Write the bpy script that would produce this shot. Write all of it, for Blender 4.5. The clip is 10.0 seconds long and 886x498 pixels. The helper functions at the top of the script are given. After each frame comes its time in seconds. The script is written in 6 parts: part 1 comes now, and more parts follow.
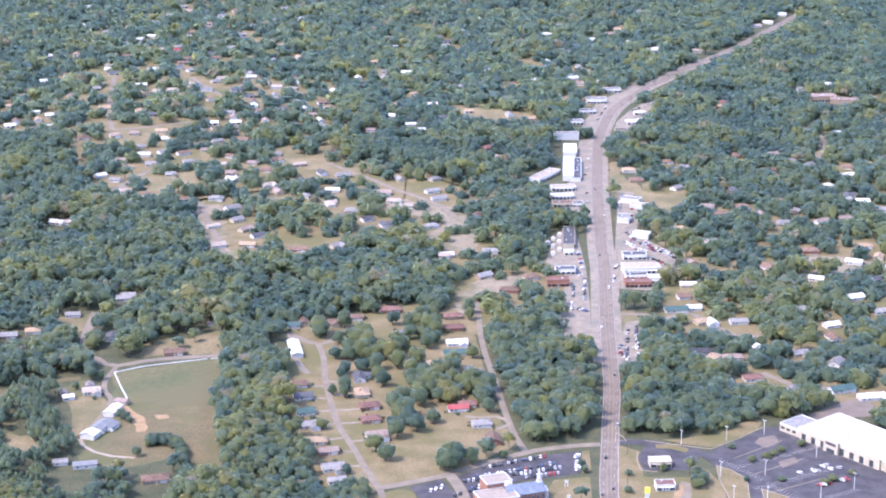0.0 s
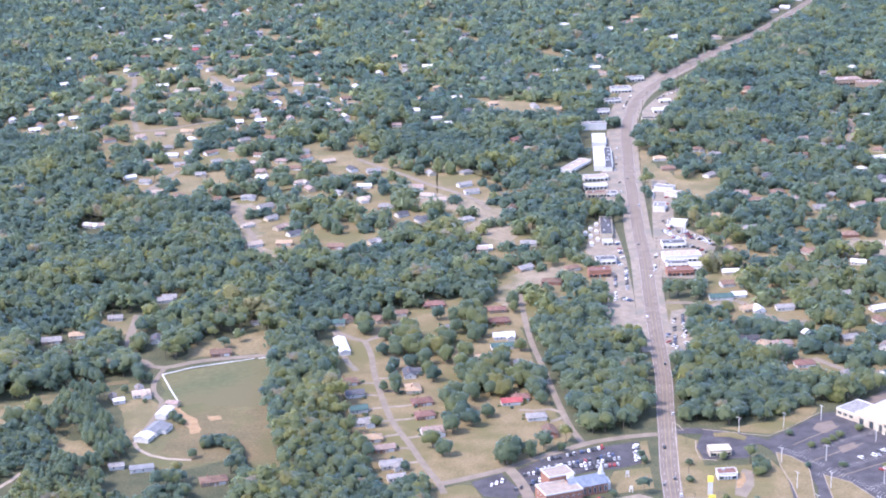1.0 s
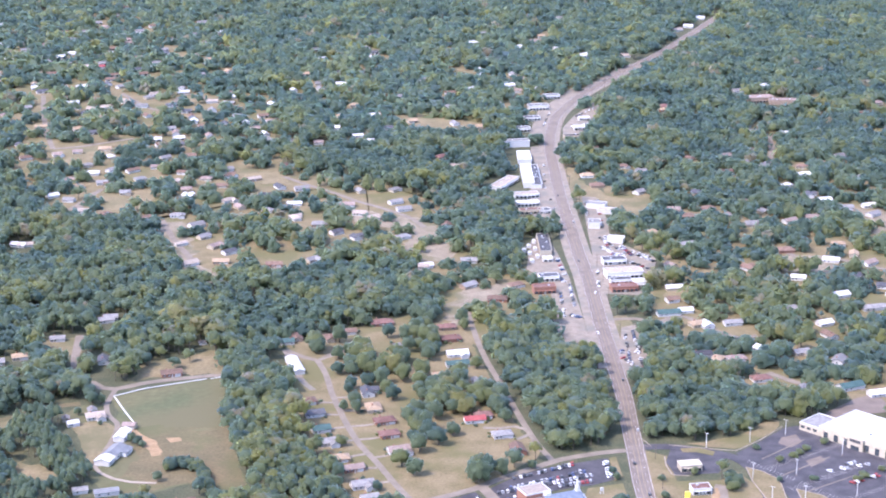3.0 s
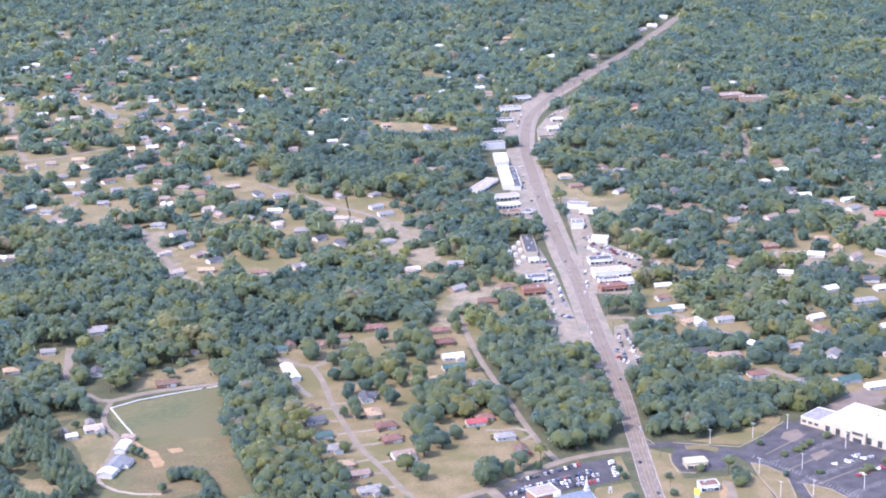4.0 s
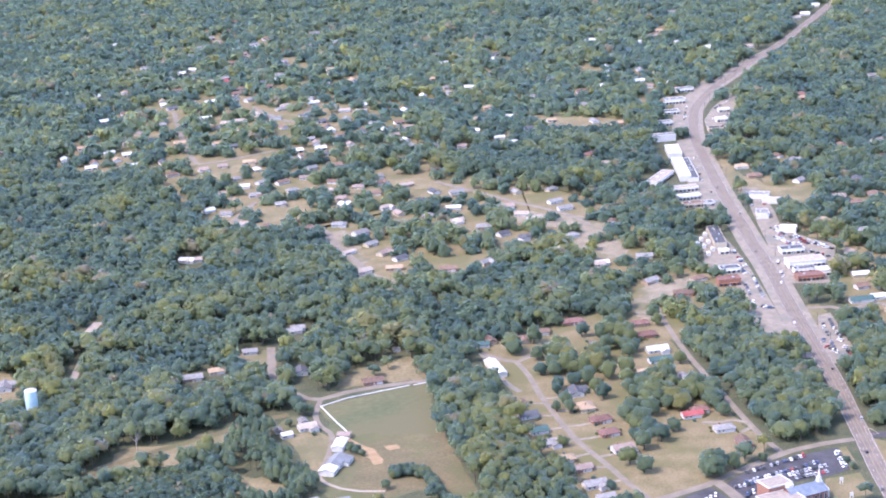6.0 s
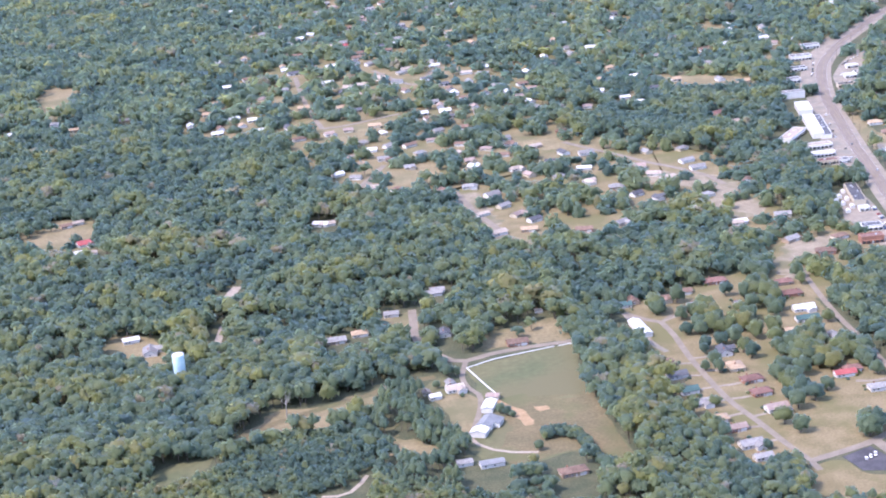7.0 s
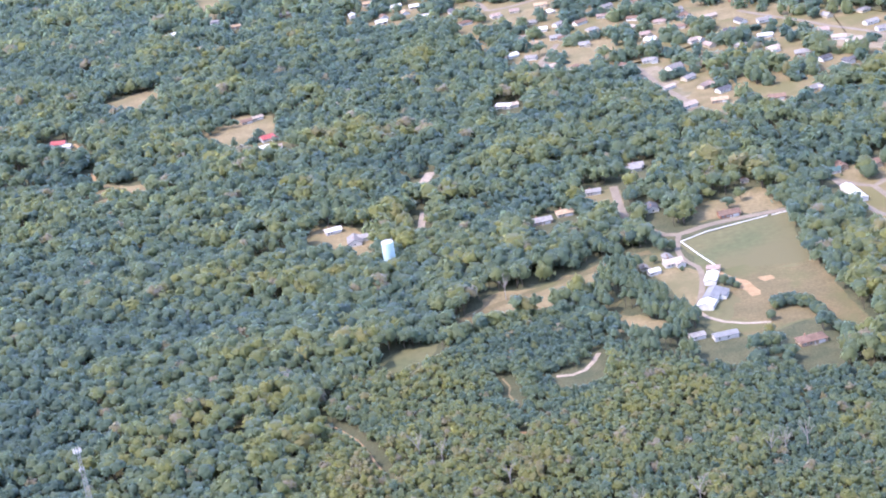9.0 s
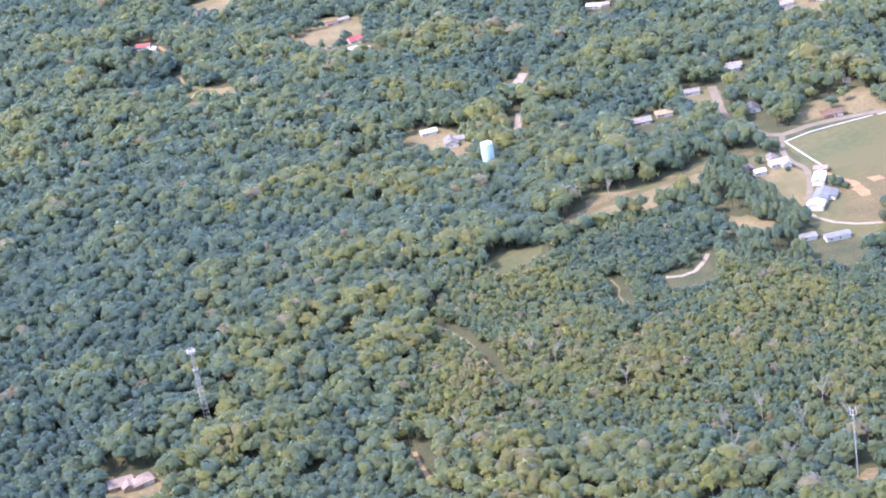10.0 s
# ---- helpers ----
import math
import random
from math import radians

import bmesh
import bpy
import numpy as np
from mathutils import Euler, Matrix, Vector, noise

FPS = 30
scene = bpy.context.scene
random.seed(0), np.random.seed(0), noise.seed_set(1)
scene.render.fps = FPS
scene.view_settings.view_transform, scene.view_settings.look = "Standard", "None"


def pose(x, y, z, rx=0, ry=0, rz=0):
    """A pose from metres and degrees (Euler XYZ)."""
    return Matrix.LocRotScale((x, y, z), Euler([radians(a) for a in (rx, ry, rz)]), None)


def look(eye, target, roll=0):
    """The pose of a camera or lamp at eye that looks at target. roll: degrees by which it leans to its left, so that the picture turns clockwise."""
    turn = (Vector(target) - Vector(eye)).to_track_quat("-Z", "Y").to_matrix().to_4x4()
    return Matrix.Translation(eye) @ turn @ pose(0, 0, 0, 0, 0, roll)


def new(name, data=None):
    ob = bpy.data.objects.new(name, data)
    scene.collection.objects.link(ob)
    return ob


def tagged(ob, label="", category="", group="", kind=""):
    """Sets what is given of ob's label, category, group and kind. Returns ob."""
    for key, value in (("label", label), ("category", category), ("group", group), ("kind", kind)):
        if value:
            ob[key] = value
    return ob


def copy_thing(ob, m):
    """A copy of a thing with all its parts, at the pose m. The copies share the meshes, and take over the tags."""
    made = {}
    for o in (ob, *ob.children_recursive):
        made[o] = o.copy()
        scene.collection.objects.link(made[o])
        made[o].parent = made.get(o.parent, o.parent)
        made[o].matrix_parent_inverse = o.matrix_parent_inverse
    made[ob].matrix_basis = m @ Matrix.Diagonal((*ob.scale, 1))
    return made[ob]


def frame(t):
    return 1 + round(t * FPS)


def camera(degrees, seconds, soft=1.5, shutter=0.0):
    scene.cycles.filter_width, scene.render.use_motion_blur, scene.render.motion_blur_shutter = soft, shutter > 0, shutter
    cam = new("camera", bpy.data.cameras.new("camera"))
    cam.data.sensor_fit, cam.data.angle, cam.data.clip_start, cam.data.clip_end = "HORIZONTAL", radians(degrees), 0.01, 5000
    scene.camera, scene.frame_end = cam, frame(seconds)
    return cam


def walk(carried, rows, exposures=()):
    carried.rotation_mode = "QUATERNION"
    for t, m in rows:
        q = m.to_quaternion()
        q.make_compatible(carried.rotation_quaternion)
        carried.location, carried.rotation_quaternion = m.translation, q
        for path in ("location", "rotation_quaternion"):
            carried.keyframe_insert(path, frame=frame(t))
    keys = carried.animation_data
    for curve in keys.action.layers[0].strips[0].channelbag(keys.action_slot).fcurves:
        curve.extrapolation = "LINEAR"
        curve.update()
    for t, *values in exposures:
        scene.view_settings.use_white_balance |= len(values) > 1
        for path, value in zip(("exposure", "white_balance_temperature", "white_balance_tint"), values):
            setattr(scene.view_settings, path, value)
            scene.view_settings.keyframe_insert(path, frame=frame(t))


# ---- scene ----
cam = camera(27.02, 10.0, soft=2.0)
PATH = [
    (0, (0.0, 0.0, 516.0), (0.4, 956.4, 223.8), 0.15),
    (0.5, (-18.6, 3.6, 514.9), (-33.0, 955.8, 209.6), -0.34),
    (1, (-37.3, 7.3, 513.8), (-36.2, 962.7, 218.6), -1.33),
    (1.5, (-55.9, 10.9, 512.7), (-43.4, 963.4, 208.6), -0.71),
    (2, (-74.5, 14.5, 511.6), (-54.3, 972.2, 224.5), -0.92),
    (2.2, (-82.0, 16.0, 511.1), (-46.5, 972.6, 221.7), -0.79),
    (3.5, (-130.4, 25.4, 508.3), (-41.0, 980.1, 224.3), -0.58),
    (4, (-149.0, 29.0, 507.2), (-42.9, 982.0, 223.4), -1.11),
    (4.5, (-167.7, 32.7, 506.1), (-40.7, 979.0, 208.7), -1.12),
    (5, (-186.3, 36.3, 505.0), (-43.4, 982.7, 215.2), -1.31),
    (5.5, (-204.9, 39.9, 503.9), (-77.0, 990.8, 222.2), -1.70),
    (6, (-223.5, 43.6, 502.8), (-175.3, 1001.9, 221.0), -3.30),
    (6.2, (-231.0, 45.0, 502.3), (-215.9, 1003.1, 216.1), -4.66),
    (7.3, (-272.0, 53.0, 499.9), (-286.7, 1007.2, 201.0), -5.44),
    (7.5, (-279.4, 54.5, 499.4), (-314.2, 1007.5, 198.6), -6.65),
    (8, (-298.1, 58.1, 498.3), (-342.3, 1007.3, 186.8), -7.38),
    (8.5, (-316.7, 61.7, 497.2), (-383.9, 1004.5, 170.7), -8.40),
    (9, (-335.3, 65.4, 496.1), (-406.3, 1000.9, 149.9), -9.00),
    (9.5, (-353.9, 69.0, 495.0), (-452.3, 991.1, 120.8), -9.34),
    (10, (-372.6, 72.6, 493.9), (-477.5, 988.2, 105.6), -9.88),
]
walk(cam, [(t, look(eye, target, roll)) for t, eye, target, roll in PATH], exposures=[(0.0, 2.24, 6250, 28), (6.0, 2.24, 6250, 28), (8.5, 2.4, 6350, 28), (10.0, 2.58, 6500, 28)])

# ---- daylight: a clear late-summer afternoon, sun from the west ----
SUN_AZ, SUN_EL = math.atan2(-0.9, -0.4), radians(53)
world = bpy.data.worlds.new("sky")
scene.world = world
world.use_nodes = True
sky = world.node_tree.nodes.new("ShaderNodeTexSky")
sky.sky_type, sky.sun_disc, sky.sun_elevation, sky.sun_rotation = "NISHITA", False, SUN_EL, SUN_AZ
back = world.node_tree.nodes["Background"]
back.inputs["Strength"].default_value = 0.15
world.node_tree.links.new(sky.outputs[0], back.inputs["Color"])
sun = new("sun", bpy.data.lights.new("sun", "SUN"))
sun.data.energy, sun.data.angle, sun.data.color = 1.2, radians(0.6), (1.0, 0.94, 0.84)
reach = math.cos(SUN_EL)
sun.matrix_world = look((0, 0, 0), (-math.sin(SUN_AZ) * reach, -math.cos(SUN_AZ) * reach, -math.sin(SUN_EL)))


# ---- materials ----
def surface(name, dark, light, metres=4.0, rough=0.85, grain=0.3, relief=0.02, metal=0.0, spread=0.0, stain=None):
    """Two tones mottled at a large and a small scale, with relief; spread varies it from object to object."""
    m = bpy.data.materials.new(name)
    m.use_nodes = True
    nt = m.node_tree
    p = nt.nodes["Principled BSDF"]
    p.inputs["Roughness"].default_value, p.inputs["Metallic"].default_value = rough, metal
    p.inputs["Specular IOR Level"].default_value = 0.3
    geo = nt.nodes.new("ShaderNodeNewGeometry")
    big, fine = nt.nodes.new("ShaderNodeTexNoise"), nt.nodes.new("ShaderNodeTexNoise")
    big.inputs["Scale"].default_value, big.inputs["Detail"].default_value = 1.0 / metres, 6
    fine.inputs["Scale"].default_value, fine.inputs["Detail"].default_value = 9.0 / metres, 4
    for n in (big, fine):
        nt.links.new(geo.outputs["Position"], n.inputs["Vector"])
    ramp = nt.nodes.new("ShaderNodeValToRGB")
    ramp.color_ramp.elements[0].position, ramp.color_ramp.elements[1].position = 0.36, 0.64
    ramp.color_ramp.elements[0].color, ramp.color_ramp.elements[1].color = (*dark, 1), (*light, 1)
    nt.links.new(big.outputs["Fac"], ramp.inputs["Fac"])
    scale = nt.nodes.new("ShaderNodeMapRange")
    scale.inputs["From Min"].default_value, scale.inputs["From Max"].default_value = 0.3, 0.7
    scale.inputs["To Min"].default_value, scale.inputs["To Max"].default_value = 1 - grain, 1 + grain
    nt.links.new(fine.outputs["Fac"], scale.inputs["Value"])
    hsv = nt.nodes.new("ShaderNodeHueSaturation")
    nt.links.new(ramp.outputs["Color"], hsv.inputs["Color"])
    value = scale.outputs["Result"]
    if spread:
        info, vary, mul = nt.nodes.new("ShaderNodeObjectInfo"), nt.nodes.new("ShaderNodeMapRange"), nt.nodes.new("ShaderNodeMath")
        vary.inputs["To Min"].default_value, vary.inputs["To Max"].default_value = 1 - spread, 1 + spread
        mul.operation = "MULTIPLY"
        nt.links.new(info.outputs["Random"], vary.inputs["Value"])
        nt.links.new(vary.outputs["Result"], mul.inputs[0])
        nt.links.new(value, mul.inputs[1])
        value = mul.outputs[0]
    nt.links.new(value, hsv.inputs["Value"])
    colour = hsv.outputs["Color"]
    if stain:
        patch, cut, mix = nt.nodes.new("ShaderNodeTexNoise"), nt.nodes.new("ShaderNodeValToRGB"), nt.nodes.new("ShaderNodeMix")
        patch.inputs["Scale"].default_value, patch.inputs["Detail"].default_value = 0.35 / metres, 5
        cut.color_ramp.elements[0].position, cut.color_ramp.elements[1].position = 0.5, 0.62
        mix.data_type = "RGBA"
        mix.inputs["B"].default_value = (*stain, 1)
        nt.links.new(geo.outputs["Position"], patch.inputs["Vector"])
        nt.links.new(patch.outputs["Fac"], cut.inputs["Fac"])
        nt.links.new(cut.outputs["Color"], mix.inputs["Factor"])
        nt.links.new(colour, mix.inputs["A"])
        colour = mix.outputs["Result"]
    nt.links.new(colour, p.inputs["Base Color"])
    if relief:
        bump = nt.nodes.new("ShaderNodeBump")
        bump.inputs["Distance"].default_value, bump.inputs["Strength"].default_value = relief, 0.6
        nt.links.new(fine.outputs["Fac"], bump.inputs["Height"])
        nt.links.new(bump.outputs["Normal"], p.inputs["Normal"])
    return m


def foliage(name, stops):
    """Leaves: each tree carries its own tone, which picks a green; clumps and leaves mottle it."""
    m = bpy.data.materials.new(name)
    m.use_nodes = True
    nt = m.node_tree
    p = nt.nodes["Principled BSDF"]
    p.inputs["Roughness"].default_value, p.inputs["Specular IOR Level"].default_value = 0.65, 0.22
    # pale blue sheen on the leaves imitates haze in the air
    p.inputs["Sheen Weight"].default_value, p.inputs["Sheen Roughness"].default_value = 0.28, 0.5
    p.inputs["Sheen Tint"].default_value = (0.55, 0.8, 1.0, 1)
    tone = nt.nodes.new("ShaderNodeAttribute")
    tone.attribute_name = "tone"
    add = nt.nodes.new("ShaderNodeMath")
    add.operation = "ADD"
    nt.links.new(tone.outputs["Fac"], add.inputs[0])
    geo, leaf, clump = nt.nodes.new("ShaderNodeNewGeometry"), nt.nodes.new("ShaderNodeTexNoise"), nt.nodes.new("ShaderNodeTexNoise")
    leaf.inputs["Scale"].default_value, leaf.inputs["Detail"].default_value = 0.9, 5
    clump.inputs["Scale"].default_value, clump.inputs["Detail"].default_value = 0.28, 2
    for n in (leaf, clump):
        nt.links.new(geo.outputs["Position"], n.inputs["Vector"])
    shift = nt.nodes.new("ShaderNodeMapRange")
    shift.inputs["To Min"].default_value, shift.inputs["To Max"].default_value = -0.09, 0.09
    nt.links.new(clump.outputs["Fac"], shift.inputs["Value"])
    nt.links.new(shift.outputs["Result"], add.inputs[1])
    ramp = nt.nodes.new("ShaderNodeValToRGB")
    while len(ramp.color_ramp.elements) < len(stops):
        ramp.color_ramp.elements.new(0.5)
    for e, (at, c) in zip(ramp.color_ramp.elements, stops):
        e.position, e.color = at, (*c, 1)
    nt.links.new(add.outputs[0], ramp.inputs["Fac"])
    rng = nt.nodes.new("ShaderNodeMapRange")
    rng.inputs["From Min"].default_value, rng.inputs["From Max"].default_value = 0.3, 0.7
    rng.inputs["To Min"].default_value, rng.inputs["To Max"].default_value = 0.85, 1.15
    nt.links.new(leaf.outputs["Fac"], rng.inputs["Value"])
    hsv = nt.nodes.new("ShaderNodeHueSaturation")
    nt.links.new(ramp.outputs["Color"], hsv.inputs["Color"])
    nt.links.new(rng.outputs["Result"], hsv.inputs["Value"])
    nt.links.new(hsv.outputs["Color"], p.inputs["Base Color"])
    glow, blend = nt.nodes.new("ShaderNodeBsdfTranslucent"), nt.nodes.new("ShaderNodeMixShader")
    blend.inputs[0].default_value = 0.5
    bright = nt.nodes.new("ShaderNodeHueSaturation")
    bright.inputs["Value"].default_value = 2.4
    nt.links.new(hsv.outputs["Color"], bright.inputs["Color"])
    nt.links.new(bright.outputs["Color"], glow.inputs["Color"])
    nt.links.new(p.outputs[0], blend.inputs[1])
    nt.links.new(glow.outputs[0], blend.inputs[2])
    nt.links.new(blend.outputs[0], nt.nodes["Material Output"].inputs["Surface"])
    bump = nt.nodes.new("ShaderNodeBump")
    bump.inputs["Distance"].default_value, bump.inputs["Strength"].default_value = 0.2, 0.25
    nt.links.new(leaf.outputs["Fac"], bump.inputs["Height"])
    nt.links.new(bump.outputs["Normal"], p.inputs["Normal"])
    return m


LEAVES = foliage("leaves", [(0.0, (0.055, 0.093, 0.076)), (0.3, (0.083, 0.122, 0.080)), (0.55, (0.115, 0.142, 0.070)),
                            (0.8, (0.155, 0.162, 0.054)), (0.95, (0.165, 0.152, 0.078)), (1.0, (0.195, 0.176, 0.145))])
BARK = surface("bark", (0.084, 0.066, 0.054), (0.144, 0.120, 0.102), 0.5)
DEADWOOD = surface("bleached_wood", (0.228, 0.210, 0.186), (0.312, 0.294, 0.270), 0.6)
GROUND = surface("underbrush", (0.052, 0.060, 0.032), (0.080, 0.080, 0.044), 14, 0.95, 0.35, 0.2)
LAWN = surface("summer_lawn", (0.137, 0.112, 0.056), (0.184, 0.144, 0.080), 16, 0.95, 0.2, 0.06, stain=(0.117, 0.106, 0.046))
MEADOW = surface("mown_field", (0.082, 0.090, 0.043), (0.116, 0.106, 0.053), 45, 0.95, 0.14, 0.08, stain=(0.108, 0.098, 0.050))
STUBBLE = surface("olive_stubble", (0.104, 0.088, 0.046), (0.142, 0.110, 0.058), 20, 0.95, 0.2, 0.08, stain=(0.092, 0.093, 0.041))
HAY = surface("dry_field", (0.150, 0.122, 0.066), (0.205, 0.162, 0.092), 25, 0.95, 0.22, 0.08, stain=(0.120, 0.110, 0.055))
YARD = surface("trodden_pale_yard", (0.175, 0.145, 0.100), (0.235, 0.195, 0.140), 12, 0.95, 0.25, 0.05, stain=(0.130, 0.118, 0.066))
CLAY = surface("bare_clay", (0.240, 0.158, 0.085), (0.300, 0.205, 0.118), 6, 0.95, 0.2, 0.05)
ASPHALT = surface("worn_asphalt", (0.135, 0.109, 0.090), (0.171, 0.138, 0.115), 12, 0.9, 0.1, 0.01)
LANE = surface("side_street_asphalt", (0.155, 0.130, 0.102), (0.200, 0.166, 0.130), 9, 0.9, 0.12, 0.01)
BLACKTOP = surface("sealed_blacktop", (0.043, 0.040, 0.046), (0.073, 0.068, 0.073), 10, 0.8, 0.18, 0.01)
CONCRETE = surface("pale_concrete", (0.178, 0.148, 0.114), (0.238, 0.200, 0.156), 7, 0.85, 0.18, 0.01, stain=(0.160, 0.146, 0.120))
GRAVEL = surface("pale_gravel", (0.246, 0.204, 0.162), (0.306, 0.258, 0.210), 4, 0.95, 0.2, 0.03)
WHITE_LINE = surface("white_road_paint", (0.325, 0.312, 0.293), (0.403, 0.390, 0.364), 3, 0.7, 0.08, 0)
YELLOW_LINE = surface("yellow_road_paint", (0.273, 0.215, 0.104), (0.325, 0.254, 0.130), 3, 0.7, 0.08, 0)
WHITE = surface("white_paint", (0.475, 0.472, 0.461), (0.547, 0.540, 0.526), 3, 0.6, 0.06, 0.005)
MEMBRANE = surface("white_roof_membrane", (0.520, 0.520, 0.505), (0.580, 0.580, 0.565), 9, 0.6, 0.05, 0.01, stain=(0.440, 0.425, 0.400))
CREAM = surface("cream_siding", (0.360, 0.312, 0.240), (0.420, 0.372, 0.288), 3, 0.7, 0.08, 0.01)
BRICK = surface("red_brick", (0.216, 0.102, 0.072), (0.276, 0.144, 0.102), 1.2, 0.9, 0.2, 0.01)
TANBRICK = surface("tan_brick", (0.252, 0.186, 0.138), (0.312, 0.240, 0.180), 1.2, 0.9, 0.2, 0.01)
GLASS = surface("window_glass", (0.035, 0.045, 0.055), (0.060, 0.070, 0.080), 2, 0.08, 0.1, 0)
STEEL = surface("galvanised_steel", (0.420, 0.430, 0.440), (0.550, 0.560, 0.570), 1.0, 0.45, 0.1, 0, metal=0.5)
TANK_BLUE = surface("pale_blue_tank_paint", (0.330, 0.470, 0.520), (0.390, 0.530, 0.570), 5, 0.4, 0.05, 0)
RUBBER = surface("tyre_rubber", (0.020, 0.020, 0.020), (0.035, 0.035, 0.035), 0.4)
ROOFS = {
    "grey": surface("grey_shingles", (0.156, 0.150, 0.150), (0.216, 0.210, 0.204), 2.5, 0.95, 0.15, 0.02, spread=0.2),
    "brown": surface("brown_shingles", (0.120, 0.078, 0.060), (0.180, 0.120, 0.093), 2.5, 0.95, 0.15, 0.02, spread=0.2),
    "maroon": surface("maroon_shingles", (0.123, 0.067, 0.057), (0.174, 0.099, 0.084), 2.5, 0.95, 0.15, 0.02, spread=0.15),
    "red": surface("bright_red_metal_roof", (0.264, 0.060, 0.057), (0.312, 0.084, 0.078), 4, 0.45, 0.08, 0.01),
    "tan": surface("tan_shingles", (0.264, 0.192, 0.126), (0.330, 0.246, 0.168), 2.5, 0.95, 0.12, 0.02, spread=0.12),
    "green": surface("teal_metal_roof", (0.039, 0.078, 0.072), (0.060, 0.108, 0.099), 4, 0.5, 0.08, 0.01),
    "blue": surface("slate_blue_shingles", (0.063, 0.065, 0.075), (0.093, 0.096, 0.108), 2.5, 0.9, 0.15, 0.02, spread=0.15),
    "black": surface("charcoal_shingles", (0.045, 0.045, 0.051), (0.072, 0.072, 0.081), 2.5, 0.9, 0.15, 0.02, spread=0.15),
    "white": surface("white_metal_roof", (0.446, 0.446, 0.439), (0.533, 0.533, 0.526), 4, 0.45, 0.05, 0.01),
    "pink": surface("faded_rose_shingles", (0.205, 0.155, 0.135), (0.265, 0.205, 0.180), 2.5, 0.95, 0.15, 0.02, spread=0.15),
    "sand": surface("sand_coloured_shingles", (0.250, 0.210, 0.175), (0.320, 0.270, 0.230), 2.5, 0.95, 0.15, 0.02, spread=0.2),
    "steel": surface("blue_grey_metal_roof", (0.144, 0.150, 0.159), (0.186, 0.192, 0.201), 5, 0.7, 0.06, 0.01),
}
WALLS = {"white": WHITE, "cream": CREAM, "brick": BRICK, "tan": TANBRICK}


# ---- mesh kit ----
def mesh_of(name, bm, *mats):
    me = bpy.data.meshes.new(name)
    bmesh.ops.recalc_face_normals(bm, faces=bm.faces)
    bm.to_mesh(me)
    bm.free()
    for m in mats:
        me.materials.append(m)
    return me


def part(name, bm, material, parent, label=""):
    ob = new(name, bm if isinstance(bm, bpy.types.Mesh) else mesh_of(name, bm, material))
    ob.parent = parent
    return tagged(ob, label)


def base(name, m=None):
    ob = new(name)
    ob.empty_display_size = 0.5
    if m is not None:
        ob.matrix_basis = m
    return ob


def box(x, y, z, sx, sy, sz, bm=None, bevel=0.0):
    """A box with its base centre at (x, y, z)."""
    bm = bm or bmesh.new()
    made = bmesh.ops.create_cube(bm, size=1.0, matrix=Matrix.Translation((x, y, z + sz / 2)) @ Matrix.Diagonal((sx, sy, sz, 1)))
    if bevel:
        edges = list({e for v in made["verts"] for e in v.link_edges})
        bmesh.ops.bevel(bm, geom=edges, offset=bevel, segments=1, affect="EDGES")
    return bm


def rod(a, b, r0, r1=None, sides=8, bm=None):
    bm = bm or bmesh.new()
    a, b = Vector(a), Vector(b)
    m = Matrix.Translation((a + b) / 2) @ (b - a).to_track_quat("Z", "Y").to_matrix().to_4x4()
    bmesh.ops.create_cone(bm, cap_ends=True, segments=sides, radius1=r0, radius2=r0 if r1 is None else r1, depth=(b - a).length, matrix=m)
    return bm


def prism(points, depth, bm=None, axis="y"):
    """A closed profile of (u, z) points drawn out along y or x, centred."""
    bm = bm or bmesh.new()
    ends = []
    for s in (-0.5, 0.5):
        ends.append([bm.verts.new((s * depth, u, z) if axis == "x" else (u, s * depth, z)) for u, z in points])
    n = len(points)
    bm.faces.new(ends[0])
    bm.faces.new(ends[1][::-1])
    for i in range(n):
        bm.faces.new((ends[0][i], ends[0][(i + 1) % n], ends[1][(i + 1) % n], ends[1][i]))
    return bm


def eased(points, step=8.0):
    """A smooth line through plan points."""
    out, n = [], len(points)
    for i in range(n - 1):
        p = [Vector(points[min(max(k, 0), n - 1)]) for k in (i - 1, i, i + 1, i + 2)]
        m = max(1, int((p[2] - p[1]).length / step))
        for j in range(m):
            u = j / m
            out.append(0.5 * ((2 * p[1]) + (p[2] - p[0]) * u + (2 * p[0] - 5 * p[1] + 4 * p[2] - p[3]) * u * u + (3 * p[1] - p[0] - 3 * p[2] + p[3]) * u ** 3))
    out.append(Vector(points[-1]))
    return out


def slab(bm, pts, z, thick):
    low, high = [bm.verts.new((p[0], p[1], z - thick)) for p in pts], [bm.verts.new((p[0], p[1], z)) for p in pts]
    n = len(pts)
    for i in range(n):
        bm.faces.new((low[i], low[(i + 1) % n], high[(i + 1) % n], high[i]))
    f = bm.faces.new(high)
    bmesh.ops.triangulate(bm, faces=[f])


def sheet(name, pts, z, material, label, category, ragged=0.0, kind="structure"):
    """A level patch of ground or paving with an edge; ragged wanders its outline, for fields and verges."""
    if ragged:
        line = eased([*pts, pts[0]], 4.0)[:-1]
        pts = [(p.x + ragged * (noise.noise((p.x * 0.07, p.y * 0.07, 1)) + 0.45 * noise.noise((p.x * 0.31, p.y * 0.31, 4))),
                p.y + ragged * (noise.noise((p.x * 0.07, p.y * 0.07, 9)) + 0.45 * noise.noise((p.x * 0.31, p.y * 0.31, 6)))) for p in line]
    bm = bmesh.new()
    slab(bm, pts, z, 0.25)
    return tagged(new(name, mesh_of(name, bm, material)), label, category, kind=kind)


